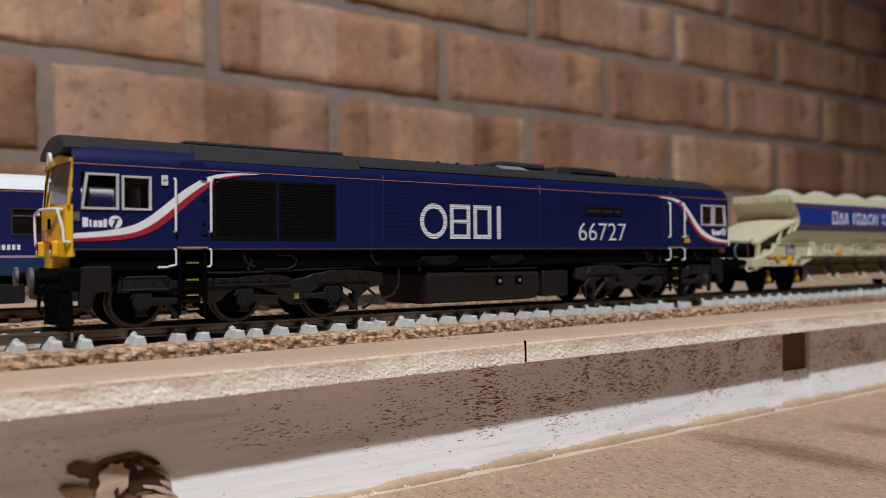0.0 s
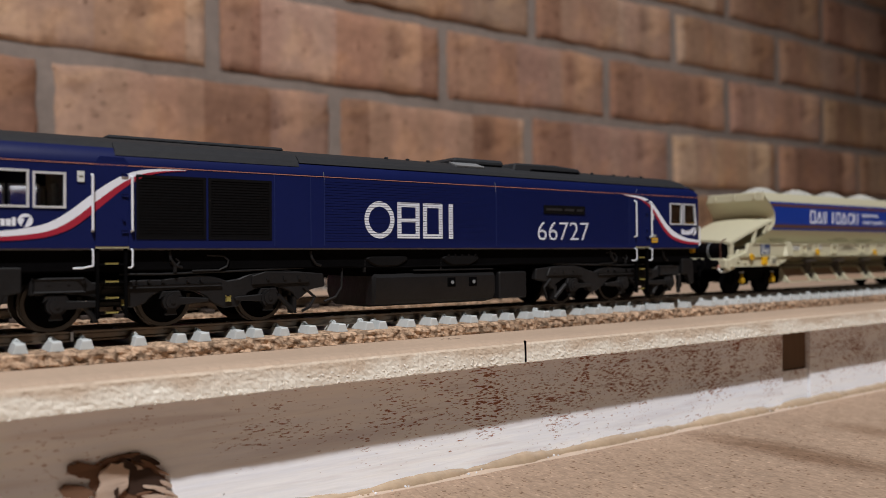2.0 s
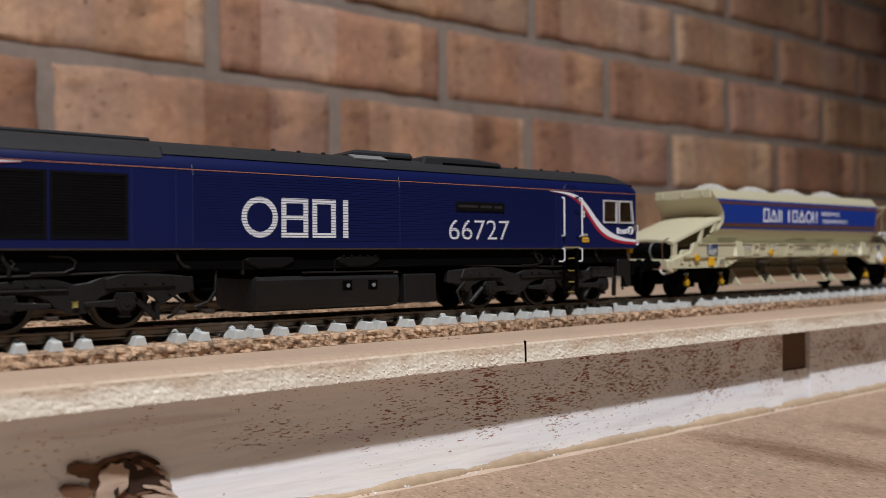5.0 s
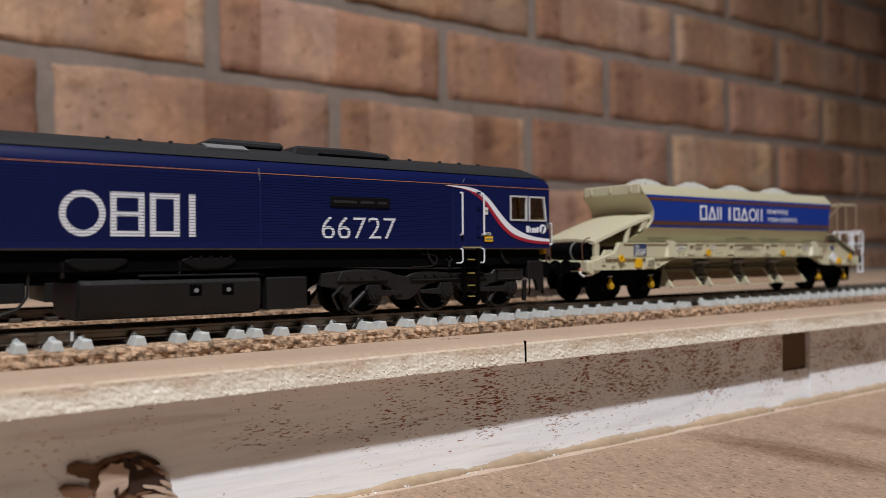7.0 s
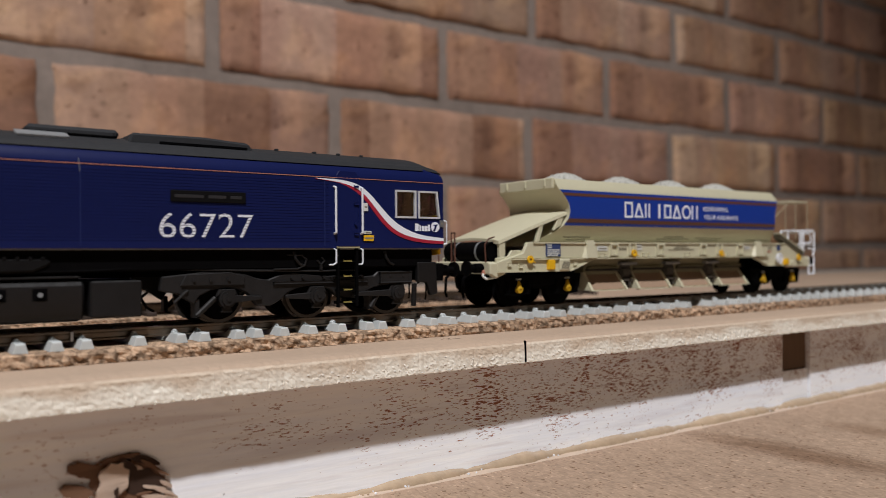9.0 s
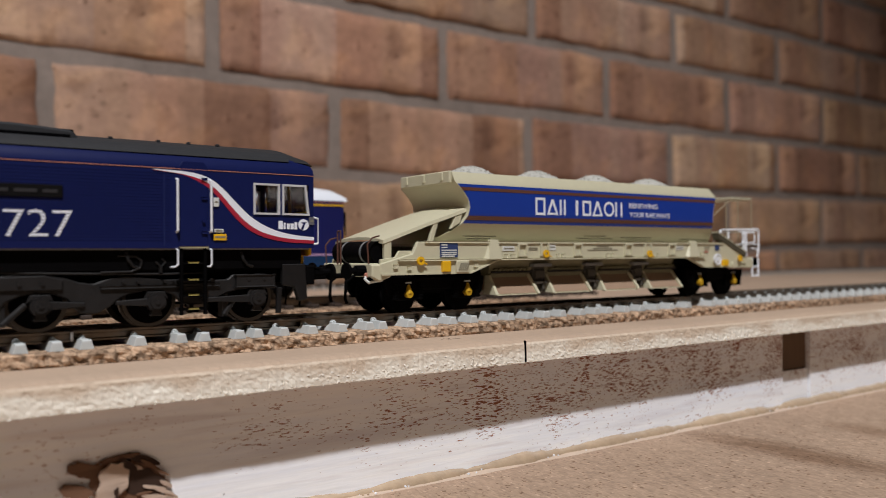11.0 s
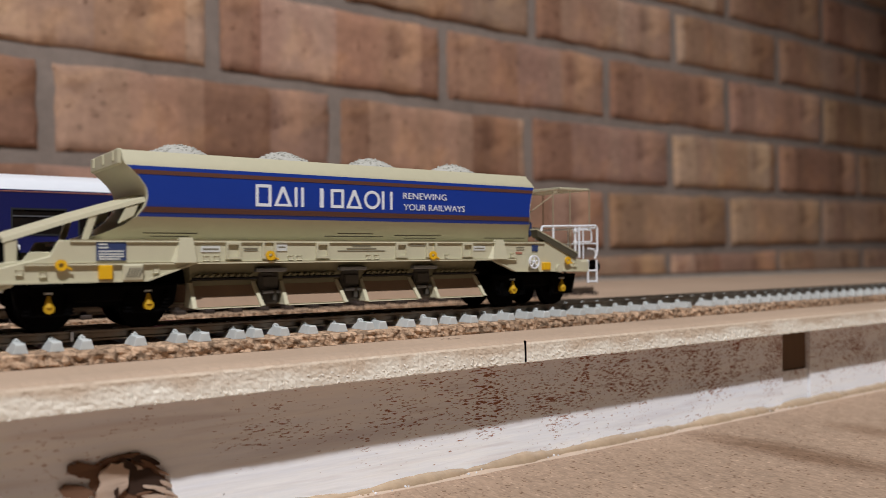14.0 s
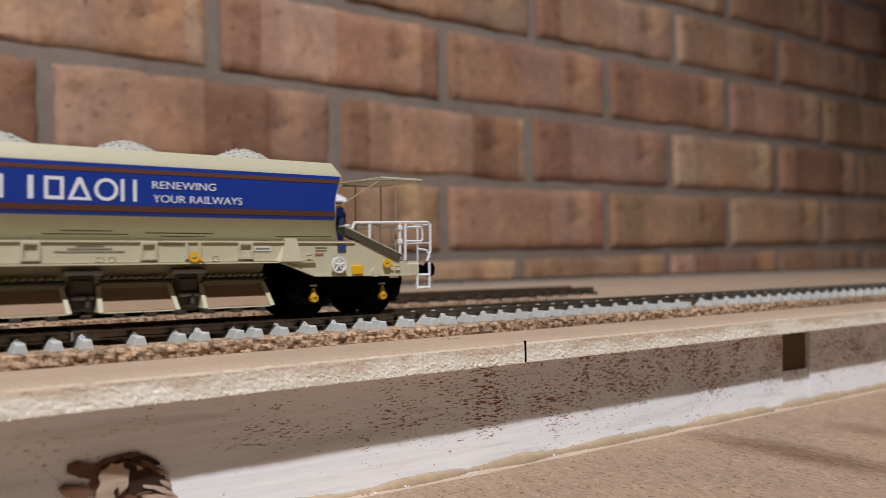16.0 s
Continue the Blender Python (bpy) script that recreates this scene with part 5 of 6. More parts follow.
    part("light_panel", loft([[(x, -13.4, 47.1), (x, -9.0, 48.8), (x, -9.0, 49.2), (x, -13.6, 47.6)] for x in (8.4, 20.0)]), PALEGREY, roof, "pale grey roof panel")
    part("silencer", box(11.0, 32.8, -8.6, 8.6, 48.5, 51.0, None, 0.9), ROOFGREY, roof)
    part("silencer_plate", box(20.5, 31.5, -9.2, -4.2, 48.8, 50.4, None, 0.4), ROOFGREY, roof)
    ex = part("exhaust_housing", prism([(33.8, 47), (35.0, 50.2), (54, 50.4), (66.5, 49.6), (68.5, 47)], -11.8, 11.8, None, 0.6), ROOFGREY, roof, "dark exhaust housing")
    part("exhaust_slot", box(42, 66, -12.0, -11.2, 47.6, 48.4, None, 0.1), MESHBLACK, ex)
    part("exhaust_port", box(60, 68, -6, -2, 49.4, 50.6, None, 0.3), MESHBLACK, ex)
    for x in (76, 88, 96, 104, -16, -8, 0):
        part("lifting_lug", box(x - 0.5, x + 0.5, -9.4, -8.4, 48.4, 49.1, None, 0.1), ROOFGREY, roof)
    # under the body
    part("underframe", box(-126, 126, -15.6, 15.6, 14.6, 20.5, None, 0.4), BLACK, loco)
    for s in (-1, 1):
        part("frame_web", box(s * 86 - 34, s * 86 + 34, -12.4, 12.4, 11.8, 14.8), BLACK, loco)
    for x0, x1 in ((20, 52), (-53, -27)):
        part("frame_web", box(x0, x1, -9, 9, 13.0, 15.0), BLACK, loco)
    part("floor_pan", box(-128, 128, -16.4, 16.4, 20.0, 21.2), COACH, loco)
    part("engine_core", box(-108, 108, -15.8, 15.8, 21.0, 44.0), MESHBLACK, loco)
    tank_prof = [(-14.6, 12.6), (-15.6, 11.4), (-15.6, 5.4), (-14.2, 3.2), (-10, 2.4), (10, 2.4), (13.4, 3.4), (15.6, 6.2), (15.6, 11.4), (14.6, 12.6)]
    bm = loft([[(x, a * k, 7.5 + (b - 7.5) * k) for a, b in tank_prof] for x, k in ((-24.8, 0.93), (-24.0, 1), (22.2, 1), (22.9, 0.95))])
    tank = part("fuel_tank", bm, GRIMY, loco, "black fuel tank", True)
    part("tank_bracket", box(-28, 22, -13, 13, 12, 16.2), BLACK, loco)
    for x in (4.3, 13.0):
        part("filler_panel", box(x - 1.7, x + 1.7, -15.75, -15.3, 7.9, 11.0, None, 0.2), BLACK, tank)
        part("filler_cap", rod((x, -16.1, 9.4), (x, -15.3, 9.4), 1.0, None, 14), BLACK, tank)
        part("gauge_glass", rod((x, -16.25, 9.4), (x, -16.0, 9.4), 0.6, None, 12), PALEGREY, tank, "pale round gauge")
    part("battery_box", box(24.2, 36.4, -15.8, 15.8, 3.4, 12.4, None, 0.4), GRIMY, loco)
    for dx in (0.0, 28.0):
        hull = [(-27.9, 17.3), (-26.4, 18.2), (-13.6, 18.2), (-12.4, 17.2), (-13.4, 16.2), (-16.6, 14.8), (-23.6, 14.7), (-26.6, 16.0)]
        res = part("air_reservoir", prism([(x + dx, z) for x, z in hull], -16.2, -10.4, None, 0.5), TANKBLACK, loco, "dull black air reservoir")
        for k in range(5 if dx else 0):
            part("reservoir_clip", box(-25.6 + dx + 2.7 * k, -24.8 + dx + 2.7 * k, -16.4, -15.8, 17.8, 18.5, None, 0.1), TANKBLACK, res)
        part("reservoir_hanger", box(-28.2 + dx, -27.5 + dx, -15.6, -14.6, 13.2, 17.6, None, 0.1), GRIMY, res)
    part("tank_shelf", box(-10.2, 22.0, -15.4, -12.0, 13.2, 13.7, None, 0.1), GRIMY, loco)
    for x in (-86, -46, 78, 108):
        bm = tube([(x, -15.9, 19.5), (x + 0.4, -16.2, 17.5), (x + 1.8, -16.0, 15.8), (x + 3.4, -15.6, 15.4)], 0.42)
        part("pipe", bm, GRIMY, loco, smooth=True)
    for x in (-76.0, 76.0):
        part("pipe_loop", tube([(x, -15.7, 18.6), (x + 4.4, -15.9, 18.4), (x + 5.8, -15.9, 17.2), (x + 5.4, -15.9, 15.6), (x + 3.2, -15.8, 14.6), (x - 4.0, -15.7, 14.5)], 0.28), GRIMY, loco, smooth=True)
    for x in (-84.5, 86.5):
        own = tube([(x - 1.2, -15.8, 17.0), (x, -16.0, 15.6), (x + 1.2, -15.8, 16.8), (x + 0.2, -15.9, 17.8)], 0.26)
        rod((x, -15.9, 15.6), (x, -15.9, 14.2), 0.5, own)
        part("drain_cock", own, GRIMY, loco, smooth=True)
    part("drain_hose", tube([(-35, -14.5, 14.5), (-35.5, -15, 9), (-37.5, -15, 6.2), (-41, -14.6, 5.0)], 0.35), GRIMY, loco, smooth=True)
    part("cable", tube([(-48, -15.2, 15.6), (-20, -15.4, 14.6), (24, -15.4, 14.9), (44, -15.2, 15.8)], 0.35), BLACK, loco, smooth=True)
    sets = bogie(loco, -86.0, 1) + bogie(loco, 86.0, -1)
    for s in (-1, 1):
        cab_end(loco, s)
        buffers(loco, s * 131.0, s, 13.4, INKGREY if s < 0 else BLACK)
        part("bulkhead", box(s * 109 - 0.5, s * 109 + 0.5, -16.4, 16.4, 21, 44), COACH, loco)
        for side in (-1, 1):
            bm = prism([(s * 120, 16), (s * 127, 16), (s * 127.6, 6), (s * 125, 5.4), (s * 123.5, 9.5), (s * 120, 10)], side * 14.2, side * 16.2, None, 0.3)
            part("sandbox", bm, GRIMY, loco)
    return loco, sets


TINTED = mat("tinted_windscreen", (0.16, 0.14, 0.12), 0.08, vary=0.1, trans=0.85, ior=1.2)
DULLYELLOW = mat("dull_yellow_edge", (0.27, 0.22, 0.06), 0.6, vary=0.2)
NAMEGREY = mat("tarnished_letters", (0.016, 0.015, 0.017), 0.6, vary=0.3)
mat_step = mat("step_edge", (0.30, 0.27, 0.16), 0.6, vary=0.2)
INKGREY = mat("dull_grey_metal", (0.11, 0.11, 0.12), 0.45, vary=0.15)


def build_wagon():
    w = thing("hopper_wagon", (314.3, 0, RAIL), "cream model ballast hopper wagon with a bright blue side band", "wagon")
    # hopper: height, left end, right end, half width
    rows = [(21.8, -78.5, 70.8, 10.6), (22.6, -76.4, 70.6, 11.4), (24.2, -71.8, 69.6, 12.8), (26.2, -67.4, 68.4, 14.3), (28.4, -64.4, 67.6, 15.7), (31.0, -62.6, 67.3, 16.45),
            (33.5, -61.9, 67.2, 16.5), (36.0, -62.3, 67.6, 16.5), (38.5, -64.0, 68.3, 16.5), (40.4, -65.9, 68.9, 16.5), (41.5, -67.2, 69.2, 16.4), (42.6, -67.6, 68.6, 16.0), (45.3, -67.7, 66.8, 14.6)]
    bm = loft([[(a, -h, z), (b, -h, z), (b, h, z), (a, h, z)] for z, a, b, h in rows])
    hopper = part("hopper", bm, CREAM, w, "cream hopper with inward-curving sides", True)
    zz = [r[0] for r in rows]
    left = lambda z: float(np.interp(z, zz, [r[1] for r in rows]))
    right = lambda z: float(np.interp(z, zz, [r[2] for r in rows]))
    half = lambda z: float(np.interp(z, zz, [r[3] for r in rows]))
    for side in (-1, 1):
        for name, z0, z1, mm, pr in (("blue_band", 28.5, 41.3, BLUE, 0.12), ("brown_line", 29.6, 31.0, BROWN, 0.2), ("brown_line", 39.2, 40.3, BROWN, 0.2)):
            n = 14 if name == "blue_band" else 3
            secs = []
            for k in range(n + 1):
                z = z0 + (z1 - z0) * k / n
                h = half(z)
                secs.append([(left(z) + 0.3, side * (h - 0.3), z), (right(z) - 0.3, side * (h - 0.3), z), (right(z) - 0.3, side * (h + pr), z), (left(z) + 0.3, side * (h + pr), z)])
            part(name, loft(secs), mm, hopper, "bright blue band" if n == 14 else "brown lining", True)
    # operator name as plain white shapes
    x = -33.0
    for k, (wd, kind) in enumerate(((4.6, "frame"), (5.4, "tri"), (1.0, "bar"), (3.4, "bar"), (4.2, "post"), (4.3, "frame"), (5.4, "tri"), (5.2, "ring"), (4.4, "pair"))):
        z0, z1 = (31.9, 38.0) if k == 0 else (32.1, 37.6)
        y0, y1 = -16.7, -16.4
        s = 0.85
        if kind == "frame":
            bm = sheet([x, x + wd], [z0, z1], [(x + s, x + wd - s, z0 + s, z1 - s)], y0, y1)
        elif kind == "tri":
            bm = prism([(x, z0), (x + s, z0), (x + wd / 2, z1 - 1.4), (x + wd - s, z0), (x + wd, z0), (x + wd / 2 + 0.45, z1), (x + wd / 2 - 0.45, z1)], y0, y1)
            box(x + s, x + wd - s, y0, y1, z0, z0 + 0.7, bm)
        elif kind == "bar":
            bm = box(x, x + s, y0, y1, z0, z1)
        elif kind == "post":
            bm = box(x + wd / 2 - 0.6, x + wd / 2 + 0.6, y0, y1, z0, z1)
        elif kind == "ring":
            bm = ring((x + wd / 2, (z0 + z1) / 2), 2.8, y0, y1, 1.95, seg=24)
        else:
            bm = box(x, x + s, y0, y1, z0, z1)
            box(x + wd - s - 0.6, x + wd - 0.6, y0, y1, z0, z1, bm)
        part("name_shape", bm, WHITE, hopper, "white shape of the operator name")
        x += wd + (0.8 if kind not in ("bar",) else 1.0)
    lettering("RENEWING", 14.9, -16.75, 35.6, 1.9, WHITE, hopper, "slogan", 16.5)
    lettering("YOUR RAILWAYS", 15.1, -16.75, 32.1, 1.9, WHITE, hopper, "slogan", 23.6)
    # end cross plate and slope sheet at the leading end
    part("end_plate", box(-68.6, -67.4, -14.6, 14.6, 41.6, 45.6, None, 0.3), CREAM, hopper)
    for y in (-10.5, 0, 10.5):
        part("end_lug", box(-69.0, -68.4, y - 0.6, y + 0.6, 42.6, 45.2, None, 0.15), CREAM, hopper)
    arch = [(-15.4, -0.9), (-15.2, 0.2), (-12.0, 0.8), (-6, 1.3), (0, 1.5), (6, 1.3), (12.0, 0.8), (15.2, 0.2), (15.4, -0.9), (14.6, -0.9), (6, 0.4), (0, 0.6), (-6, 0.4), (-14.6, -0.9)]
    bm = loft([[(x, a, z + b) for a, b in arch] for x, z in ((-94.2, 22.6), (-78, 28.2), (-62.2, 33.2))])
    part("slope_sheet", bm, CREAM, w, "cream sloping end sheet", True)
    for side in (-1, 1):
        y0, y1 = side * 13.8, side * 15.2
        part("slope_strut", prism([(-77.2, 22), (-75.6, 22), (-73.2, 29.2), (-75.2, 28.6)], y0, y1, None, 0.15), CREAM, w)
        part("slope_bracket", prism([(-68.5, 26.6), (-64.8, 28.6), (-63.6, 31.6), (-66.6, 31.0)], y0, y1, None, 0.15), CREAM, w)
        part("end_strut", prism([(-93.6, 15.8), (-91.2, 15.8), (-91.0, 22.6), (-93.8, 22.0)], y0, y1, None, 0.2), CREAM, w)
        bm = prism([(-95.4, 15.2), (-88, 15.2), (-86.2, 17.4), (-84, 17.4), (-84, 19.6), (-88.6, 19.6), (-90, 17.6), (-95.4, 17.0)], side * 14.6, side * 15.6, None, 0.15)
        part("equipment_bracket", bm, CREAM, w)
        # sill plate
        out = [(-96.0, 12.2), (-62, 12.2), (-50, 16.3), (50, 16.3), (60, 12.4), (93, 12.0), (93, 15.2), (86.5, 17.6), (75, 22.4), (-82.5, 22.4), (-84.5, 18.6), (-90, 17.2), (-96.0, 15.6)]
        sill = part("sill", prism(out, side * 16.9, side * 15.4, None, 0.2), CREAM, w, "cream side sill")
        part("sill_flange", box(-90, 60, side * 16.9, side * 17.6, 16.4, 16.9, None, 0.12), CREAM, sill)
        part("sill_top", box(-80, 73, side * 16.7, side * 17.3, 22.0, 22.6, None, 0.12), CREAM, sill)
        if side < 0:
            part("lower_flange", strip([(-96, 12.6), (-62, 12.6), (-50, 16.8)], [(-96, 12.1), (-62, 12.1), (-50, 16.3)], -17.5, -16.8), CREAM, sill)
            part("lower_flange", strip([(50, 16.8), (60, 12.8), (93, 12.4)], [(50, 16.3), (60, 12.3), (93, 11.9)], -17.5, -16.8), CREAM, sill)
        for x0, x1, m0, m1 in ((-56.4, -49.0, -54.0, -50.6), (48.0, 56.4, 51.2, 54.4)):
            bm = loft([[(x0, side * 16.8, 16.7), (x1, side * 16.8, 16.7), (x1 - 0.8, side * 18.4, 16.7), (x0 + 1.2, side * 18.4, 16.7)], [(m0, side * 16.4, 23.2), (m1, side * 16.4, 23.2), (m1, side * 17.4, 23.2), (m0, side * 17.4, 23.2)]])
            part("gusset", bm, CREAM, sill)
        for x in (-39.7, -13.1, 13.8, 39.3):
            part("slot_frame", sheet([x - 2.1, x + 2.1], [17.5, 22.0], [(x - 1.5, x + 1.5, 18.1, 21.4)], side * 17.7, side * 16.7), CREAM, sill)
        for x in (-29.3, 25.2):
            for d in (-1.85, 1.55):
                part("lever_guide", box(x + d - 0.35, x + d + 0.35, side * 16.8, side * 17.7, 17.6, 22.2), CREAM, sill)
        for x, z in ((-29.3, 18.4), (25.2, 18.1), (-82.2, 16.4), (83.8, 15.9)):
            bm = ring((x, z), 1.35, side * 18.2, side * 17.6, 0.55, seg=18)
            tube([(x + 1.2, side * 17.8, z - 0.5), (x + 2.4, side * 17.8, z - 1.1)], 0.25, bm)
            part("pull_ring", bm, YELLOW, sill, "yellow pull ring", True)
        for x, z in ((-47, 17.7), (-44.2, 17.7), (-23, 17.7), (-20.4, 17.7), (2.2, 17.7), (5, 17.7), (31, 17.7), (58.4, 17.9), (-91, 14.8), (88, 14.4), (-60, 14.8), (-86, 14.2)):
            part("bolt_pad", box(x - 0.7, x + 0.7, side * 16.8, side * 17.35, z - 0.6, z + 0.6, None, 0.15), CREAM, sill)
    part("deck", box(-80, 72, -15.8, 15.8, 21.2, 21.9), CREAM, w)
    # plates, labels and boxes on the near side
    pl = part("data_panel", box(-74.2, -67.2, -17.2, -16.8, 17.4, 22.0), mat_navy_label, w, "dark data panel with pale bars")
    for z, x1 in ((21.4, -71.6), (20.6, -71.4), (19.7, -67.8), (19.0, -67.8), (18.4, -67.8), (17.8, -68.6)):
        part("data_bar", box(-73.7, x1, -17.3, -17.1, z - 0.18, z + 0.18), PALELABEL, pl)
    for x0, x1, z0, z1 in ((-48.4, -43.2, 19.4, 21.0), (-27.2, -24.0, 19.6, 21.8), (41.8, 46.8, 19.6, 21.0), (-38, -35, 0, 0)):
        if z1 > z0:
            lb = part("label", box(x0, x1, -17.1, -16.8, z0, z1), PALELABEL, w, "small pale label")
            part("label_bar", box(x0 + 0.5, x1 - 0.5, -17.16, -17.05, (z0 + z1) / 2 - 0.2, (z0 + z1) / 2 + 0.2), INK, lb)
    for x0, x1, z in ((-36.6, -32.6, 20.4), (-36.6, -32.6, 19.8), (-8.0, 8.0, 19.6), (-5.0, 5.0, 20.3), (-3.2, 3.2, 21.0), (17.2, 23.4, 21.2), (60.4, 64, 20.6), (60.4, 64, 19.8)):
        part("print_bar", box(x0, x1, -17.04, -16.8, z - 0.14, z + 0.14), INK, w)
    for x0, x1, z in ((-62, -48, 24.4), (-60, -50, 23.6), (-10, 10, 24.0), (-6, 6, 24.8), (14, 32, 24.4), (18, 30, 23.6), (50, 68, 23.8)):
        h = half(z)
        part("print_bar", box(x0, x1, -h - 0.12, -h + 0.3, z - 0.16, z + 0.16), INK, w)
    part("blue_label", box(67.5, 70.3, -17.1, -16.8, 19.2, 21.4), mat_navy_label, w, "dark blue label")
    part("orange_label", box(60.2, 63, -17.1, -16.8, 18.4, 19.0), ORANGE, w)
    for x0, x1, z0, z1 in ((-73.8, -70.6, 12.8, 16.3), (72.0, 75.4, 12.7, 15.4)):
        part("yellow_box", box(x0, x1, -18.2, -16.8, z0, z1, None, 0.2), YELLOW, w, "yellow equipment box")
    gb = part("grille_box", box(-68.2, -63.2, -18.0, -16.8, 12.4, 16.4, None, 0.3), CREAM, w)
    for k in range(5):
        part("grille_bar", prism([(-67.6 + k * 0.75, 13.2), (-67.2 + k * 0.75, 13.2), (-66.2 + k * 0.75, 15.6), (-66.6 + k * 0.75, 15.6)], -18.15, -17.9), INK, gb)
    # hand brake wheel
    bm = ring((67.1, 15.6), 2.35, -18.9, -18.3, 1.9, seg=28)
    for k in range(5):
        a = 2 * math.pi * k / 5 + 0.3
        rod((67.1, -18.6, 15.6), (67.1 + 2.1 * math.cos(a), -18.6, 15.6 + 2.1 * math.sin(a)), 0.22, bm, 8)
    rod((67.1, -19.0, 15.6), (67.1, -16.8, 15.6), 0.5, bm)
    part("brake_wheel", bm, WHITE, w, "white hand brake wheel", True)
    part("brake_cap", rod((80.2, -17.6, 13.2), (80.2, -16.6, 13.2), 1.4, None, 14), CREAM, w, smooth=True)
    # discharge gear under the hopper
    # hopper bottom, chutes and racks carry the shade below the sill as colour
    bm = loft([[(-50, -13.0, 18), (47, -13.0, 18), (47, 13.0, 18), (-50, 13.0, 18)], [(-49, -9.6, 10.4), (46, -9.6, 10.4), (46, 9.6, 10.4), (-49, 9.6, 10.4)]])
    part("hopper_bottom", bm, SHADEOLIVE, w, "hopper bottom in olive darkened for the shade under the sill")
    for k in range(4):
        x0 = -49.2 + 26.15 * k
        x1 = x0 + 18.6
        ch = part("chute", box(x0 + 0.4, x1 - 0.4, -10.6, -9.7, 9.6, 11.8, None, 0.2), SHADEOLIVE, w, "discharge chute in olive darkened for the shade under the sill")
        for side in (-1, 1):
            for xx, lean in ((x0, -0.3), (x1 - 0.9, 0.9)):
                bm = loft([[(xx - 0.5, side * 9.2, 11.2), (xx + 0.5, side * 9.2, 11.2), (xx + 0.5, side * 11.0, 11.2), (xx - 0.5, side * 11.0, 11.2)],
                           [(xx + lean - 0.6, side * 8.6, 4.6), (xx + lean + 0.6, side * 8.6, 4.6), (xx + lean + 0.6, side * 15.6, 4.6), (xx + lean - 0.6, side * 15.6, 4.6)]])
                part("chute_cheek", bm, CREAM, ch, "cream chute cheek")
            part("chute_lip", box(x0, x1, side * 13.6, side * 14.7, 4.3, 4.8, None, 0.1), CREAM, ch)
            yi, yo = side * 10.0, side * 14.4
            bm = loft([[(x0 + 0.3, yi - 0.4, 10.6), (x1 - 1.2, yi - 0.4, 10.6), (x1 - 1.2, yi + 0.4, 10.6), (x0 + 0.3, yi + 0.4, 10.6)], [(x0 + 0.3, yo - 0.3, 4.6), (x1 - 0.2, yo - 0.3, 4.6), (x1 - 0.2, yo + 0.3, 4.4), (x0 + 0.3, yo + 0.3, 4.4)]])
            part("chute_door", bm, DOORTAN, ch, "tan chute door")
        bm = bmesh.new()
        for i in range(9):
            xx = x0 + 1.6 + i * 1.85
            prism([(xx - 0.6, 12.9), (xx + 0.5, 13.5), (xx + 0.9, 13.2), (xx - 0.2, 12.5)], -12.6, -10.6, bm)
        tagged(part("gear_rack", bm, SHADEOLIVE, ch), kind="stuff")
        part("rack_shaft", rod((x0, -12.0, 12.2), (x1, -12.0, 12.2), 0.4), GRIMY, ch, smooth=True)
        if k < 3:
            xm = x1 + 3.8
            act = part("actuator", box(xm - 3.2, xm + 3.0, -11.4, 11.4, 4.8, 14, None, 0.5), ACTUATOR, w, "dark grimy door actuator")
            part("actuator_flange", box(xm - 2.4, xm + 2.2, -12.2, -11.2, 9.6, 12.6, None, 0.3), ACTUATOR, act)
            part("actuator_rod", rod((xm - 2.6, -12.4, 8.2), (xm + 2.6, -12.4, 8.2), 0.5), PALEGREY, act)
            part("actuator_clevis", box(xm + 0.4, xm + 1.6, -12.9, -11.3, 5.6, 8.8, None, 0.2), ACTUATOR, act)
            part("actuator_cover", box(xm - 4.6, xm + 4.4, -13.6, -9, 13.8, 15.0, None, 0.25), PALEGREY, w, "pale actuator cover")
    # bogies
    sets = []
    for cx in (-72.7, 72.7):
        for side in (-1, 1):
            y0, y1 = side * 11.2, side * 13.4
            bm = prism([(cx - 19.5, 11.2), (cx + 19.5, 11.2), (cx + 18.5, 6.2), (cx + 15.5, 4.0), (cx + 8, 4.0), (cx + 6, 7.2), (cx - 6, 7.2), (cx - 8, 4.0), (cx - 15.5, 4.0), (cx - 18.5, 6.2)], y0, y1, None, 0.3)
            fr = part("bogie_frame", bm, BLACK, w)
            for a in (-11.6, 11.6):
                bm = rod((cx + a, side * 13.2, 6.0), (cx + a, side * 15.0, 6.0), 1.2, None, 18)
                rod((cx + a, side * 14.2, 6.3), (cx + a, side * 14.2, 9.0), 1.15, bm, 12, 0.35)
                part("axle_cap", bm, CAPYELLOW, fr, "yellow axle box cap", True)
                part("axle_bolt", box(cx + a - 0.8, cx + a + 0.8, side * 13.6, side * 14.4, 9.4, 9.8, None, 0.1), PALELABEL, fr)
                for d in (-4.6, 4.6):
                    bm = rod((cx + a + d, side * 13.2, 4.2), (cx + a + d, side * 13.2, 9.2), 0.9)
                    for k in range(5):
                        rod((cx + a + d, side * 13.2, 4.4 + k * 0.9), (cx + a + d, side * 13.2, 4.9 + k * 0.9), 1.3, bm, 10)
                    part("spring", bm, BLACK, fr, smooth=True)
        part("bogie_bolster", box(cx - 8, cx + 8, -12, 12, 6, 12), BLACK, w)
        sets += [wheelset(w, cx - 11.6, 6.0, tyre=BLACK), wheelset(w, cx + 11.6, 6.0, tyre=BLACK)]
    part("centre_sill", box(-94, 92, -6, 6, 11, 16), BLACK, w)
    # leading end: headstock, air tank, handrail, pipes
    part("headstock", box(-98.6, -95.6, -15.6, 15.6, 11.6, 15.8, None, 0.4), CREAM, w, "cream headstock")
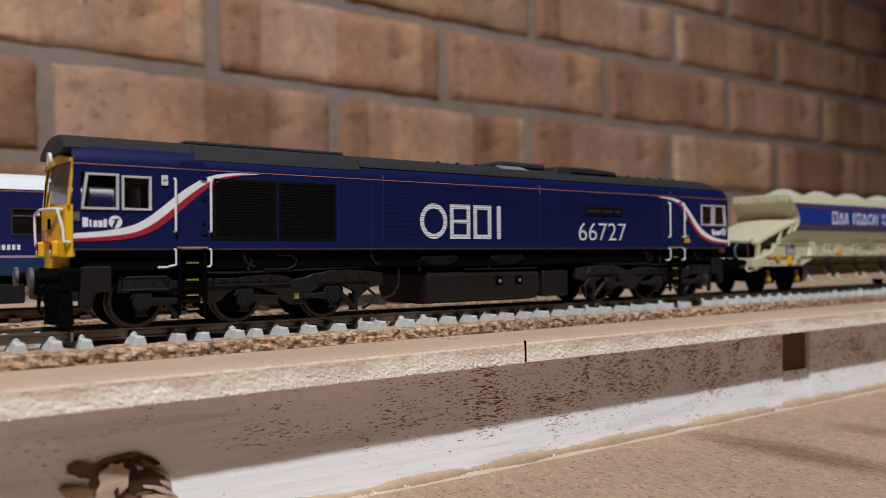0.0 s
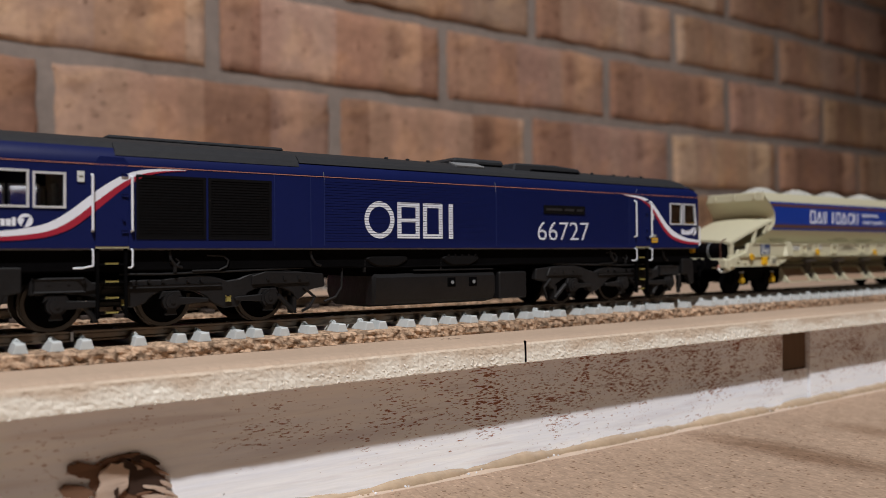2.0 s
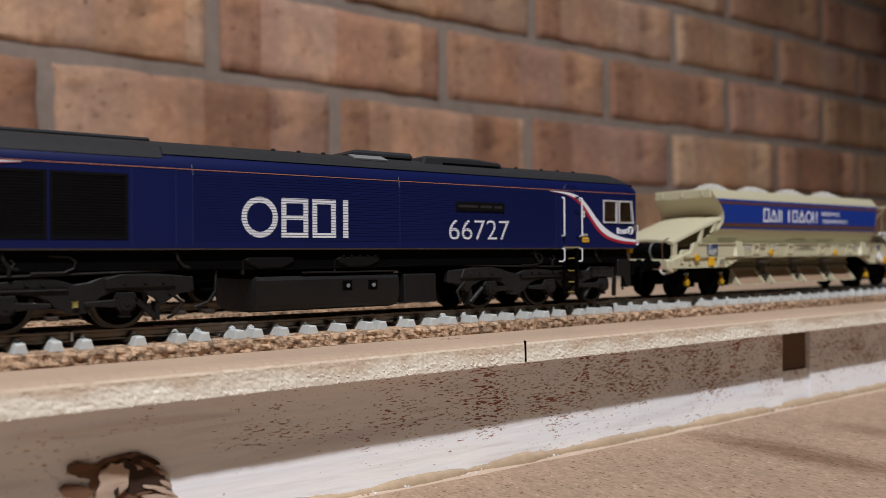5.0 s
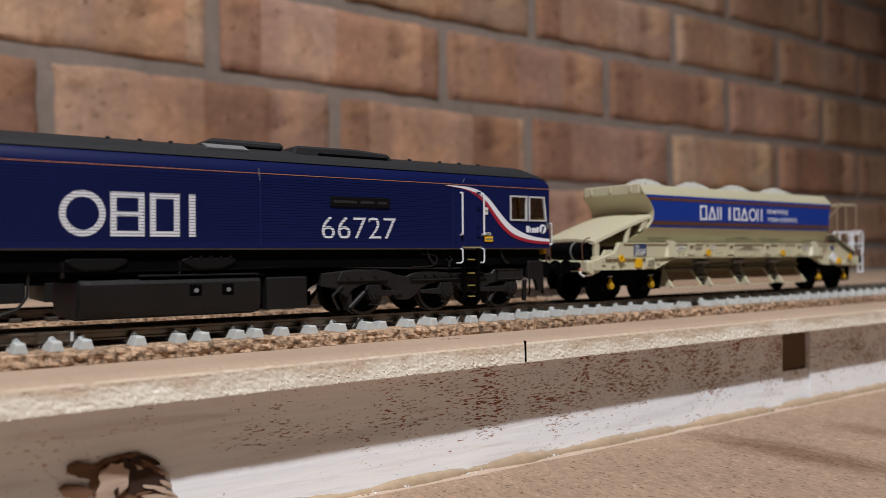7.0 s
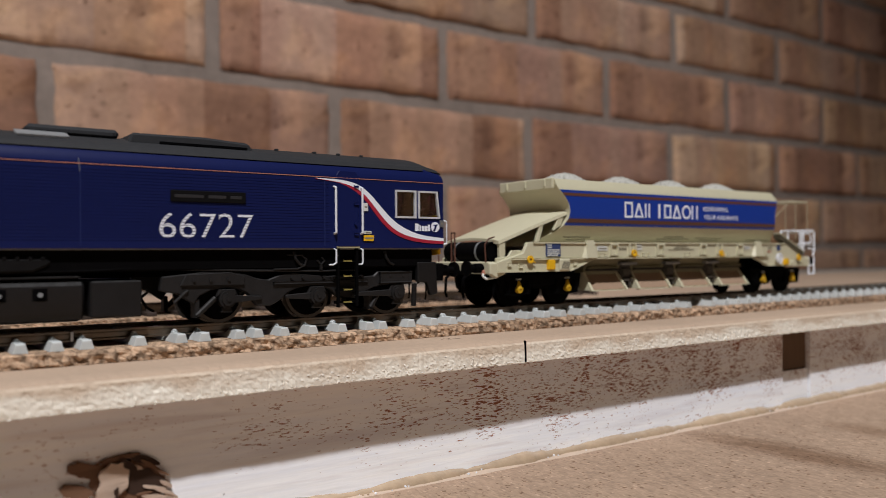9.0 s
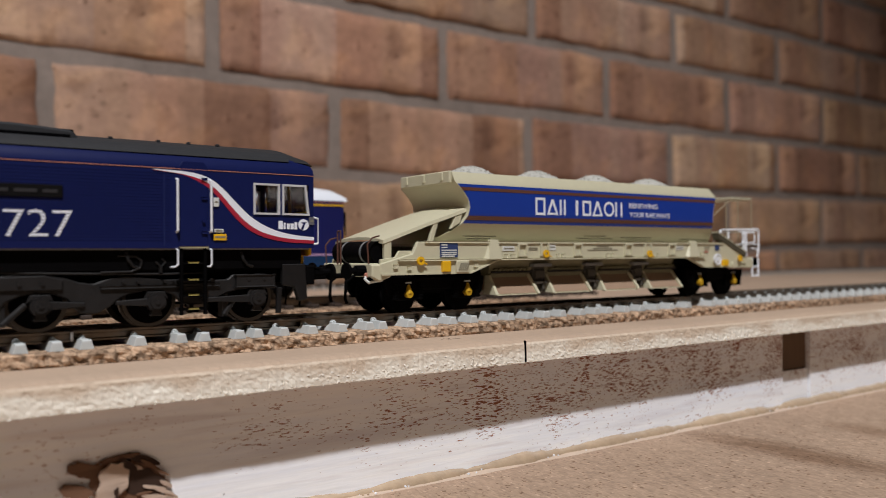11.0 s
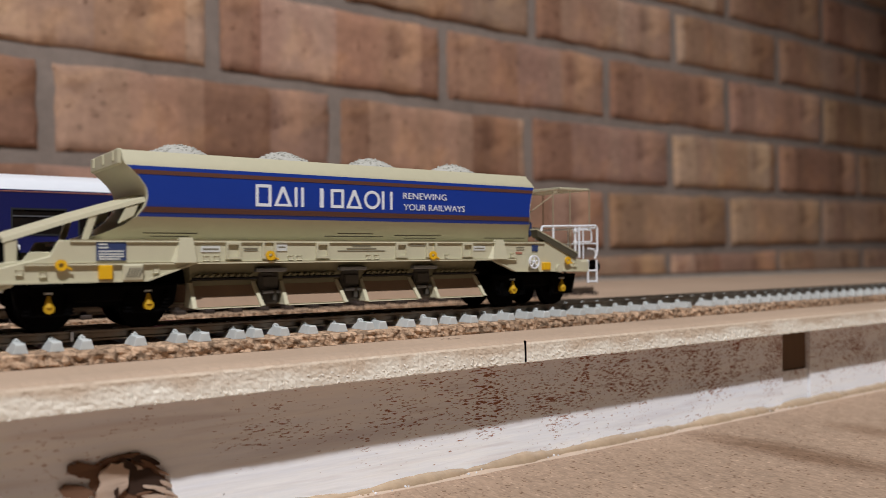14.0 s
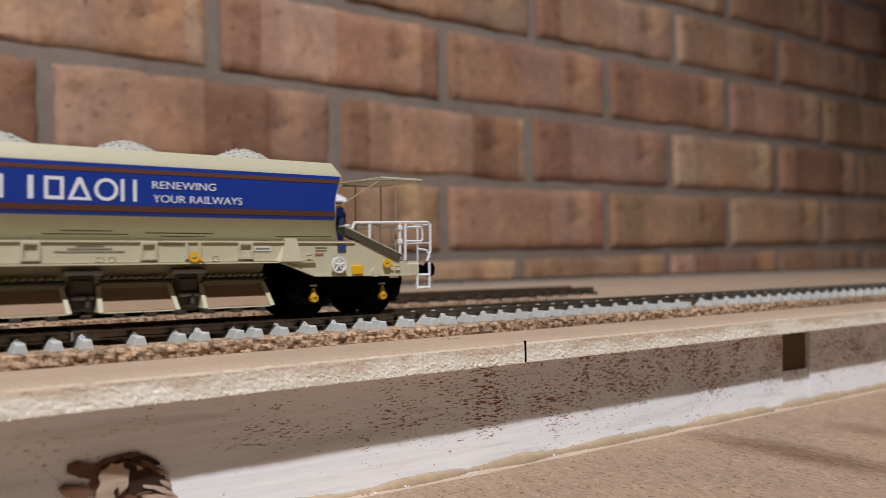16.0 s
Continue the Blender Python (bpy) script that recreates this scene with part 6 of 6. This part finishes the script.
    part("headstock_corner", prism([(-98.8, 15.4), (-92, 15.4), (-92, 11.6), (-96.4, 10.2), (-99.0, 11.6)], -16.6, -14.8, None, 0.4), CREAM, w)
    tank = part("air_tank", rod((-93.6, -12.4, 19.2), (-93.6, 12.4, 19.2), 3.5, None, 24), BLACK, w, "black air tank", True)
    for y in (-6, 6):
        part("tank_strap", ring((-93.6, 19.2), 3.62, y - 0.4, y + 0.4, 3.3, seg=24), PALEGREY, tank)
    for y in (-13.6, 13.6):
        part("end_handrail", tube([(-98.4, y, 15.4), (-98.8, y, 21.6), (-97.0, y, 23.6), (-94.6, y, 24.2)], 0.24), RUST, w, "reddish brown end handrail", True)
    part("end_handrail", tube([(-98.6, 3.6, 15.4), (-98.6, 3.6, 26.0), (-98.6, 5.6, 26.0), (-98.6, 5.6, 15.4)], 0.28), RUST, w, "reddish brown upright hoop", True)
    part("end_pipe", tube([(-98.6, -12.6, 12.4), (-99.6, -13.4, 11.0), (-98.6, -14.0, 10.0), (-94, -14.4, 10.6)], 0.4), PALELABEL, w, smooth=True)
    part("orange_cock", box(-99.4, -98.4, -13.4, -11.8, 11.4, 13.0, None, 0.3), ORANGE, w, "orange brake cock")
    buffers(w, -98.4, -1, 13.6)
    buffers(w, 97.2, 1, 13.6)
    part("drawbar", rod((-98, 0, 12), (-113, 0, 11.6), 0.8), BLACK, w)
    for y in (-5, 5):
        part("hose", tube([(-98.6, y, 12), (-101.5, y, 10), (-101.8, y, 5), (-101.2, y, 3.4)], 0.5), BLACK, w, smooth=True)
    # trailing end: slope beam, platform, railing, ladder, roof frame
    part("headstock", box(93.2, 97.0, -15.6, 15.6, 11.6, 15.8, None, 0.4), CREAM, w, "cream headstock")
    part("end_platform", box(80, 97.4, -15.0, 15.0, 15.4, 16.2, None, 0.2), CREAM, w)
    for side in (-1, 1):
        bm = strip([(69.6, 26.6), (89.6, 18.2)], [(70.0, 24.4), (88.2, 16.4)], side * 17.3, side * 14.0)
        part("slope_beam", bm, DARKOLIVE, w, "dark olive slope beam")
        bm = strip([(69.6, 27.1), (89.8, 18.6)], [(69.6, 26.7), (89.7, 18.3)], side * 17.4, side * 13.8)
        part("slope_edge", bm, CREAM, w)
        y = side * 15.2
        rl = part("railing", tube([(73.4, y, 26.2), (74.2, y, 28.0), (100.6, y, 28.6), (101.6, y, 27.8), (101.6, y, 19.6), (100.4, y, 16.4)], 0.42), WHITE, w, "white painted end railing", True)
        for x in (79.4, 90.2, 92.2):
            part("rail_post", rod((x, y, 28.2), (x, y, 16.8 if x > 80 else 21.4), 0.42), WHITE, rl)
        part("rail_bar", tube([(93.0, y, 27.0), (98.0, y, 27.0), (98.6, y, 26.2), (98.6, y, 23.2), (98.0, y, 22.6), (92.4, y, 22.6)], 0.3), WHITE, rl)
        part("rail_bar", tube([(96.6, y, 20.2), (100.0, y, 19.8), (101.4, y, 17.6)], 0.34), WHITE, rl)
        for z in (22.4, 26.6):
            part("rail_clamp", box(89.5, 91.0, y - 0.6, y + 0.6, z - 0.7, z + 0.7, None, 0.2), WHITE, rl)
        lad = bmesh.new()
        for x in (96.6, 101.2):
            rod((x, y, 16.0), (x, y, 7.6), 0.42, lad)
        for z in (8.0, 12.0):
            rod((96.6, y, z), (101.2, y, z), 0.42, lad)
        part("ladder", lad, WHITE, w, "white end ladder")
        y = side * 12.6
        fr = bmesh.new()
        tube([(69.4, y, 39.6), (82.5, y, 41.4), (100.3, y, 41.9), (100.3, y, 28.4)], 0.26, fr)
        tube([(69.4, y, 32.2), (85.0, y, 41.4)], 0.26, fr)
        for x in (81.8, 90.3):
            rod((x, y, 41.5), (x, y, 19.6 if x < 88 else 16.2), 0.26, fr)
        part("roof_frame", fr, POSTBROWN, w, "thin brownish roof frame over the end platform", True)
    part("roof_plate", box(85.0, 100.2, -12.8, 12.8, 41.8, 42.5, None, 0.15), CREAM, w)
    for x in (100.3,):
        part("roof_bar", rod((x, -12.6, 41.9), (x, 12.6, 41.9), 0.2), CREAM, w)
    bm = tube([(101.6, -15.2, 27.8), (101.6, 15.2, 27.8)], 0.34)
    tube([(101.6, -15.2, 22), (101.6, 15.2, 22)], 0.28, bm)
    for y in (-8, 0, 8):
        rod((101.6, y, 27.8), (101.6, y, 16.4), 0.28, bm)
    part("end_railing", bm, WHITE, w, "white end railing", True)
    part("valve_box", box(70.5, 73.4, -11, -7, 24.4, 30.0, None, 0.6), mat_navy_label, w)
    part("coupling_hook", tube([(97, 0, 12.5), (99.6, 0, 12.2), (100, 0, 10), (98.8, 0, 9.4)], 0.5), BLACK, w, smooth=True)
    return w, sets


mat_navy_label = mat("navy_label", (0.03, 0.05, 0.14), 0.5)


def build_ballast():
    """Stone load showing as four humps over the hopper's rim."""
    load = thing("ballast_load", (314.3, 0, RAIL), "four humps of pale grey ballast stone filling the wagon", "ballast")
    rnd = random.Random(5)
    for cx, wd in ((-49, 14.5), (-18, 14.0), (12.5, 14.0), (45, 14.0)):
        bm = bmesh.new()
        n = 30
        g = {}
        for i in range(n + 1):
            for j in range(n + 1):
                x, y = (2 * i / n - 1) * (wd + 3), (2 * j / n - 1) * 13.4
                r = min(1.0, math.hypot(x / (wd + 1.5), y / 14.5))
                z = 44.2 + 4.9 * (math.cos(math.pi * r) + 1) / 2 * 1.05 + 0.35 * noise.noise((x * 0.9 + cx, y * 0.9, 0)) + 0.3 * noise.noise((x * 2.1, y * 2.1 + cx, 3))
                g[i, j] = bm.verts.new((cx + x, y, z))
        for i in range(n):
            for j in range(n):
                bm.faces.new((g[i, j], g[i + 1, j], g[i + 1, j + 1], g[i, j + 1]))
        for k in range(260):
            a, rr = rnd.uniform(0, 2 * math.pi), math.sqrt(rnd.random()) * 0.86
            x, y = rr * math.cos(a) * wd, rr * math.sin(a) * 12.8
            z = 44.2 + 4.9 * (math.cos(math.pi * min(1, math.hypot(x / (wd + 1.5), y / 14.5))) + 1) / 2 * 1.05
            own = bmesh.new()
            s = rnd.uniform(0.25, 0.55)
            bmesh.ops.create_icosphere(own, subdivisions=1, radius=s, matrix=Matrix.Translation((cx + x, y, z - 0.05)) @ Euler((rnd.random() * 3, rnd.random() * 3, 0)).to_matrix().to_4x4() @ Matrix.Diagonal((1.2, 0.9, 0.7, 1)))
            for v in own.verts:
                v.co += Vector((rnd.uniform(-0.1, 0.1), rnd.uniform(-0.1, 0.1), rnd.uniform(-0.1, 0.1)))
            join(own, bm)
        tagged(part("ballast_hump", bm, BALLAST, load), kind="stuff")
    return load


def build_railcar():
    """Parked railcar on the siding."""
    c = thing("railcar", (24, 105, 7.0), "indigo model railcar with white roof and magenta doors", "railcar")
    X = lambda x: x - 24.0
    win = [(-118, -100), (-95, -77), (-72, -54), (-49, -31), (-8, 16), (18.5, 38.0), (41.4, 59.2), (62.9, 80.4), (105.4, 122.6), (135.6, 152.4)]
    for side in (-1, 1):
        ws = [(X(a), X(b), 26.4, 36.0) for a, b in win]
        doors = [(X(83.2), X(102.0)), (X(-29), X(-10))]
        if side > 0:
            ws = [(-b, -a, p, q) for a, b, p, q in ws]
            doors = [(-b, -a) for a, b in doors]
        body = part("body_side", sheet([-150, 147], [12.6, 20.2, 42.4], ws, side * 18.3, side * 17.4), DMUBLUE, c, "indigo body side")
        part("teal_skirt", box(-150, 147, side * 18.25, side * 18.45, 12.6, 18.8), TEAL, body, "dark teal lower band")
        part("lilac_line", box(-150, 147, side * 18.25, side * 18.5, 18.7, 19.5), LILAC, body, "lilac lining")
        part("gold_line", box(X(103) if side < 0 else -147, 147 if side < 0 else X(103), side * 18.25, side * 18.5, 40.1, 40.8), YELLOW, body, "yellow lining under the roof")
        part("roof_line", box(-150, 147, side * 18.2, side * 18.48, 41.6, 41.9), ORANGE, body)
        for a, b, p, q in ws:
            f = part("window", sheet([a, b], [p, q], [(a + 0.6, b - 0.6, p + 0.6, q - 0.6)], side * 18.5, side * 17.6), ROOFGREY, c, "dark-framed saloon window")
            part("pane", box(a + 0.5, b - 0.5, side * 17.9, side * 18.1, p + 0.5, q - 0.5), DARKGLASS, f)
            part("vent_bar", box(a + 0.5, b - 0.5, side * 18.0, side * 18.4, q - 3.0, q - 2.6), INKGREY, f)
        for a, b in doors:
            m = (a + b) / 2
            for p, q in ((a, m - 0.2), (m + 0.2, b)):
                d = part("door", sheet([p, q], [13.6, 40.2], [(p + 2.0, q - 2.0, 23.5, 36.5)], side * 18.75, side * 17.6), MAGENTA, c, "magenta sliding door leaf")
                part("pane", box(p + 1.9, q - 1.9, side * 18.2, side * 18.4, 23.4, 36.6), DARKGLASS, d)
                part("door_label", box(m - 2.0 if p == a else m + 0.9, m - 0.9 if p == a else m + 2.0, side * 18.7, side * 18.85, 24.6, 26.0), PALELABEL, d)
    # name on the side as plain bars
    for k in range(12):
        x = X(44.4) - k * 1.55
        part("name_bar", box(x - 1.1, x - 0.1, -18.5, -18.2, 21.4, 23.2 + (0.5 if k in (4, 7) else 0)), WHITE, c)
    crown = [(-18.3, 42.4), (-17.2, 45.0), (-14.4, 46.8), (-9, 48.4), (0, 49.2), (9, 48.4), (14.4, 46.8), (17.2, 45.0), (18.3, 42.4)]
    bm = loft([[(x, a, 42.2 + (b - 42.2) * k) for a, b in crown] for x, k in ((-150, 1), (138, 1), (145, 0.9), (149, 0.55))])
    roof = part("roof", bm, WHITE, c, "smooth white roof", True)
    for x in (-120, -60, 0, 60, 110):
        part("roof_pod", box(x - 5, x + 5, -6, 6, 48.2, 49.8, None, 0.6), WHITE, roof)
    # cab front
    bm = loft([[(146.8, -18.2, z), (149.6 - k, -15, z), (150.8 - k, 0, z), (149.6 - k, 15, z), (146.8, 18.2, z)] for z, k in ((12.6, 0), (26, 0), (42.2, 1.6))])
    cabf = part("cab_front", bm, YELLOW, c, "yellow cab front")
    for y in (-9.5, 9.5):
        part("cab_screen", box(149.0, 150.4, y - 5, y + 5, 27.5, 38.0, None, 0.3), DARKGLASS, cabf)
    part("gangway", box(149, 153, -5.5, 5.5, 14, 40, None, 0.8), MESHBLACK, cabf)
    part("far_end", box(-150, -148, -17.5, 17.5, 12.6, 43), DMUBLUE, c)
    part("interior", box(-147, 144, -14.5, 14.5, 12.6, 27.0), COACH, c)
    part("underframe", box(-148, 147, -16.5, 16.5, 8.8, 12.8, None, 0.3), BLACK, c)
    for x0, x1 in ((-70, -40), (-34, -8), (0, 22), (28, 60)):
        part("equipment_box", box(x0, x1, -16.8, 16.8, 2.8, 10, None, 0.5), GRIMY, c)
    for cx in (-108, 105):
        for side in (-1, 1):
            part("bogie_frame", prism([(cx - 22, 9.5), (cx + 22, 9.5), (cx + 20, 5), (cx + 8, 4.4), (cx + 5, 7), (cx - 5, 7), (cx - 8, 4.4), (cx - 20, 5)], side * 12.8, side * 14.8, None, 0.3), BLACK, c)
        part("bogie_bolster", box(cx - 6, cx + 6, -12, 12, 5, 9.4), BLACK, c)
        for a in (-17, 17):
            wheelset(c, cx + a, 5.6)
    buffers(c, 148.4, 1, 13.0)
    return c


def run_rows(x0, z):
    return [(t, pose((x0 + s) * MM, 0, z * MM)) for t, s in RUN]


def spin_rows(x, r):
    """Turning of a wheelset as the train runs, in its vehicle's space."""
    out = []
    for k in range(81):
        t = k * 0.2
        s = float(np.interp(t, [a for a, _ in RUN], [b for _, b in RUN]))
        out.append((t, pose(x * MM, 0, r * MM, 0, math.degrees((s - RUN[0][1]) / r), 0)))
    return out


WALL = build_room()
build_layout()
build_cork()
LOCO, LOCO_WHEELS = build_loco()
WAGON, WAGON_WHEELS = build_wagon()
LOAD = build_ballast()
build_railcar()
build_tracks()
build_bricks(WALL)


def motions():
    walk(LOCO, run_rows(66.7, RAIL))
    walk(WAGON, run_rows(314.3, RAIL))
    walk(LOAD, run_rows(314.3, RAIL))
    for ob in LOCO_WHEELS:
        walk(ob, spin_rows(ob.location.x / MM, 6.9))
    for ob in WAGON_WHEELS:
        walk(ob, spin_rows(ob.location.x / MM, 6.0))


motions()
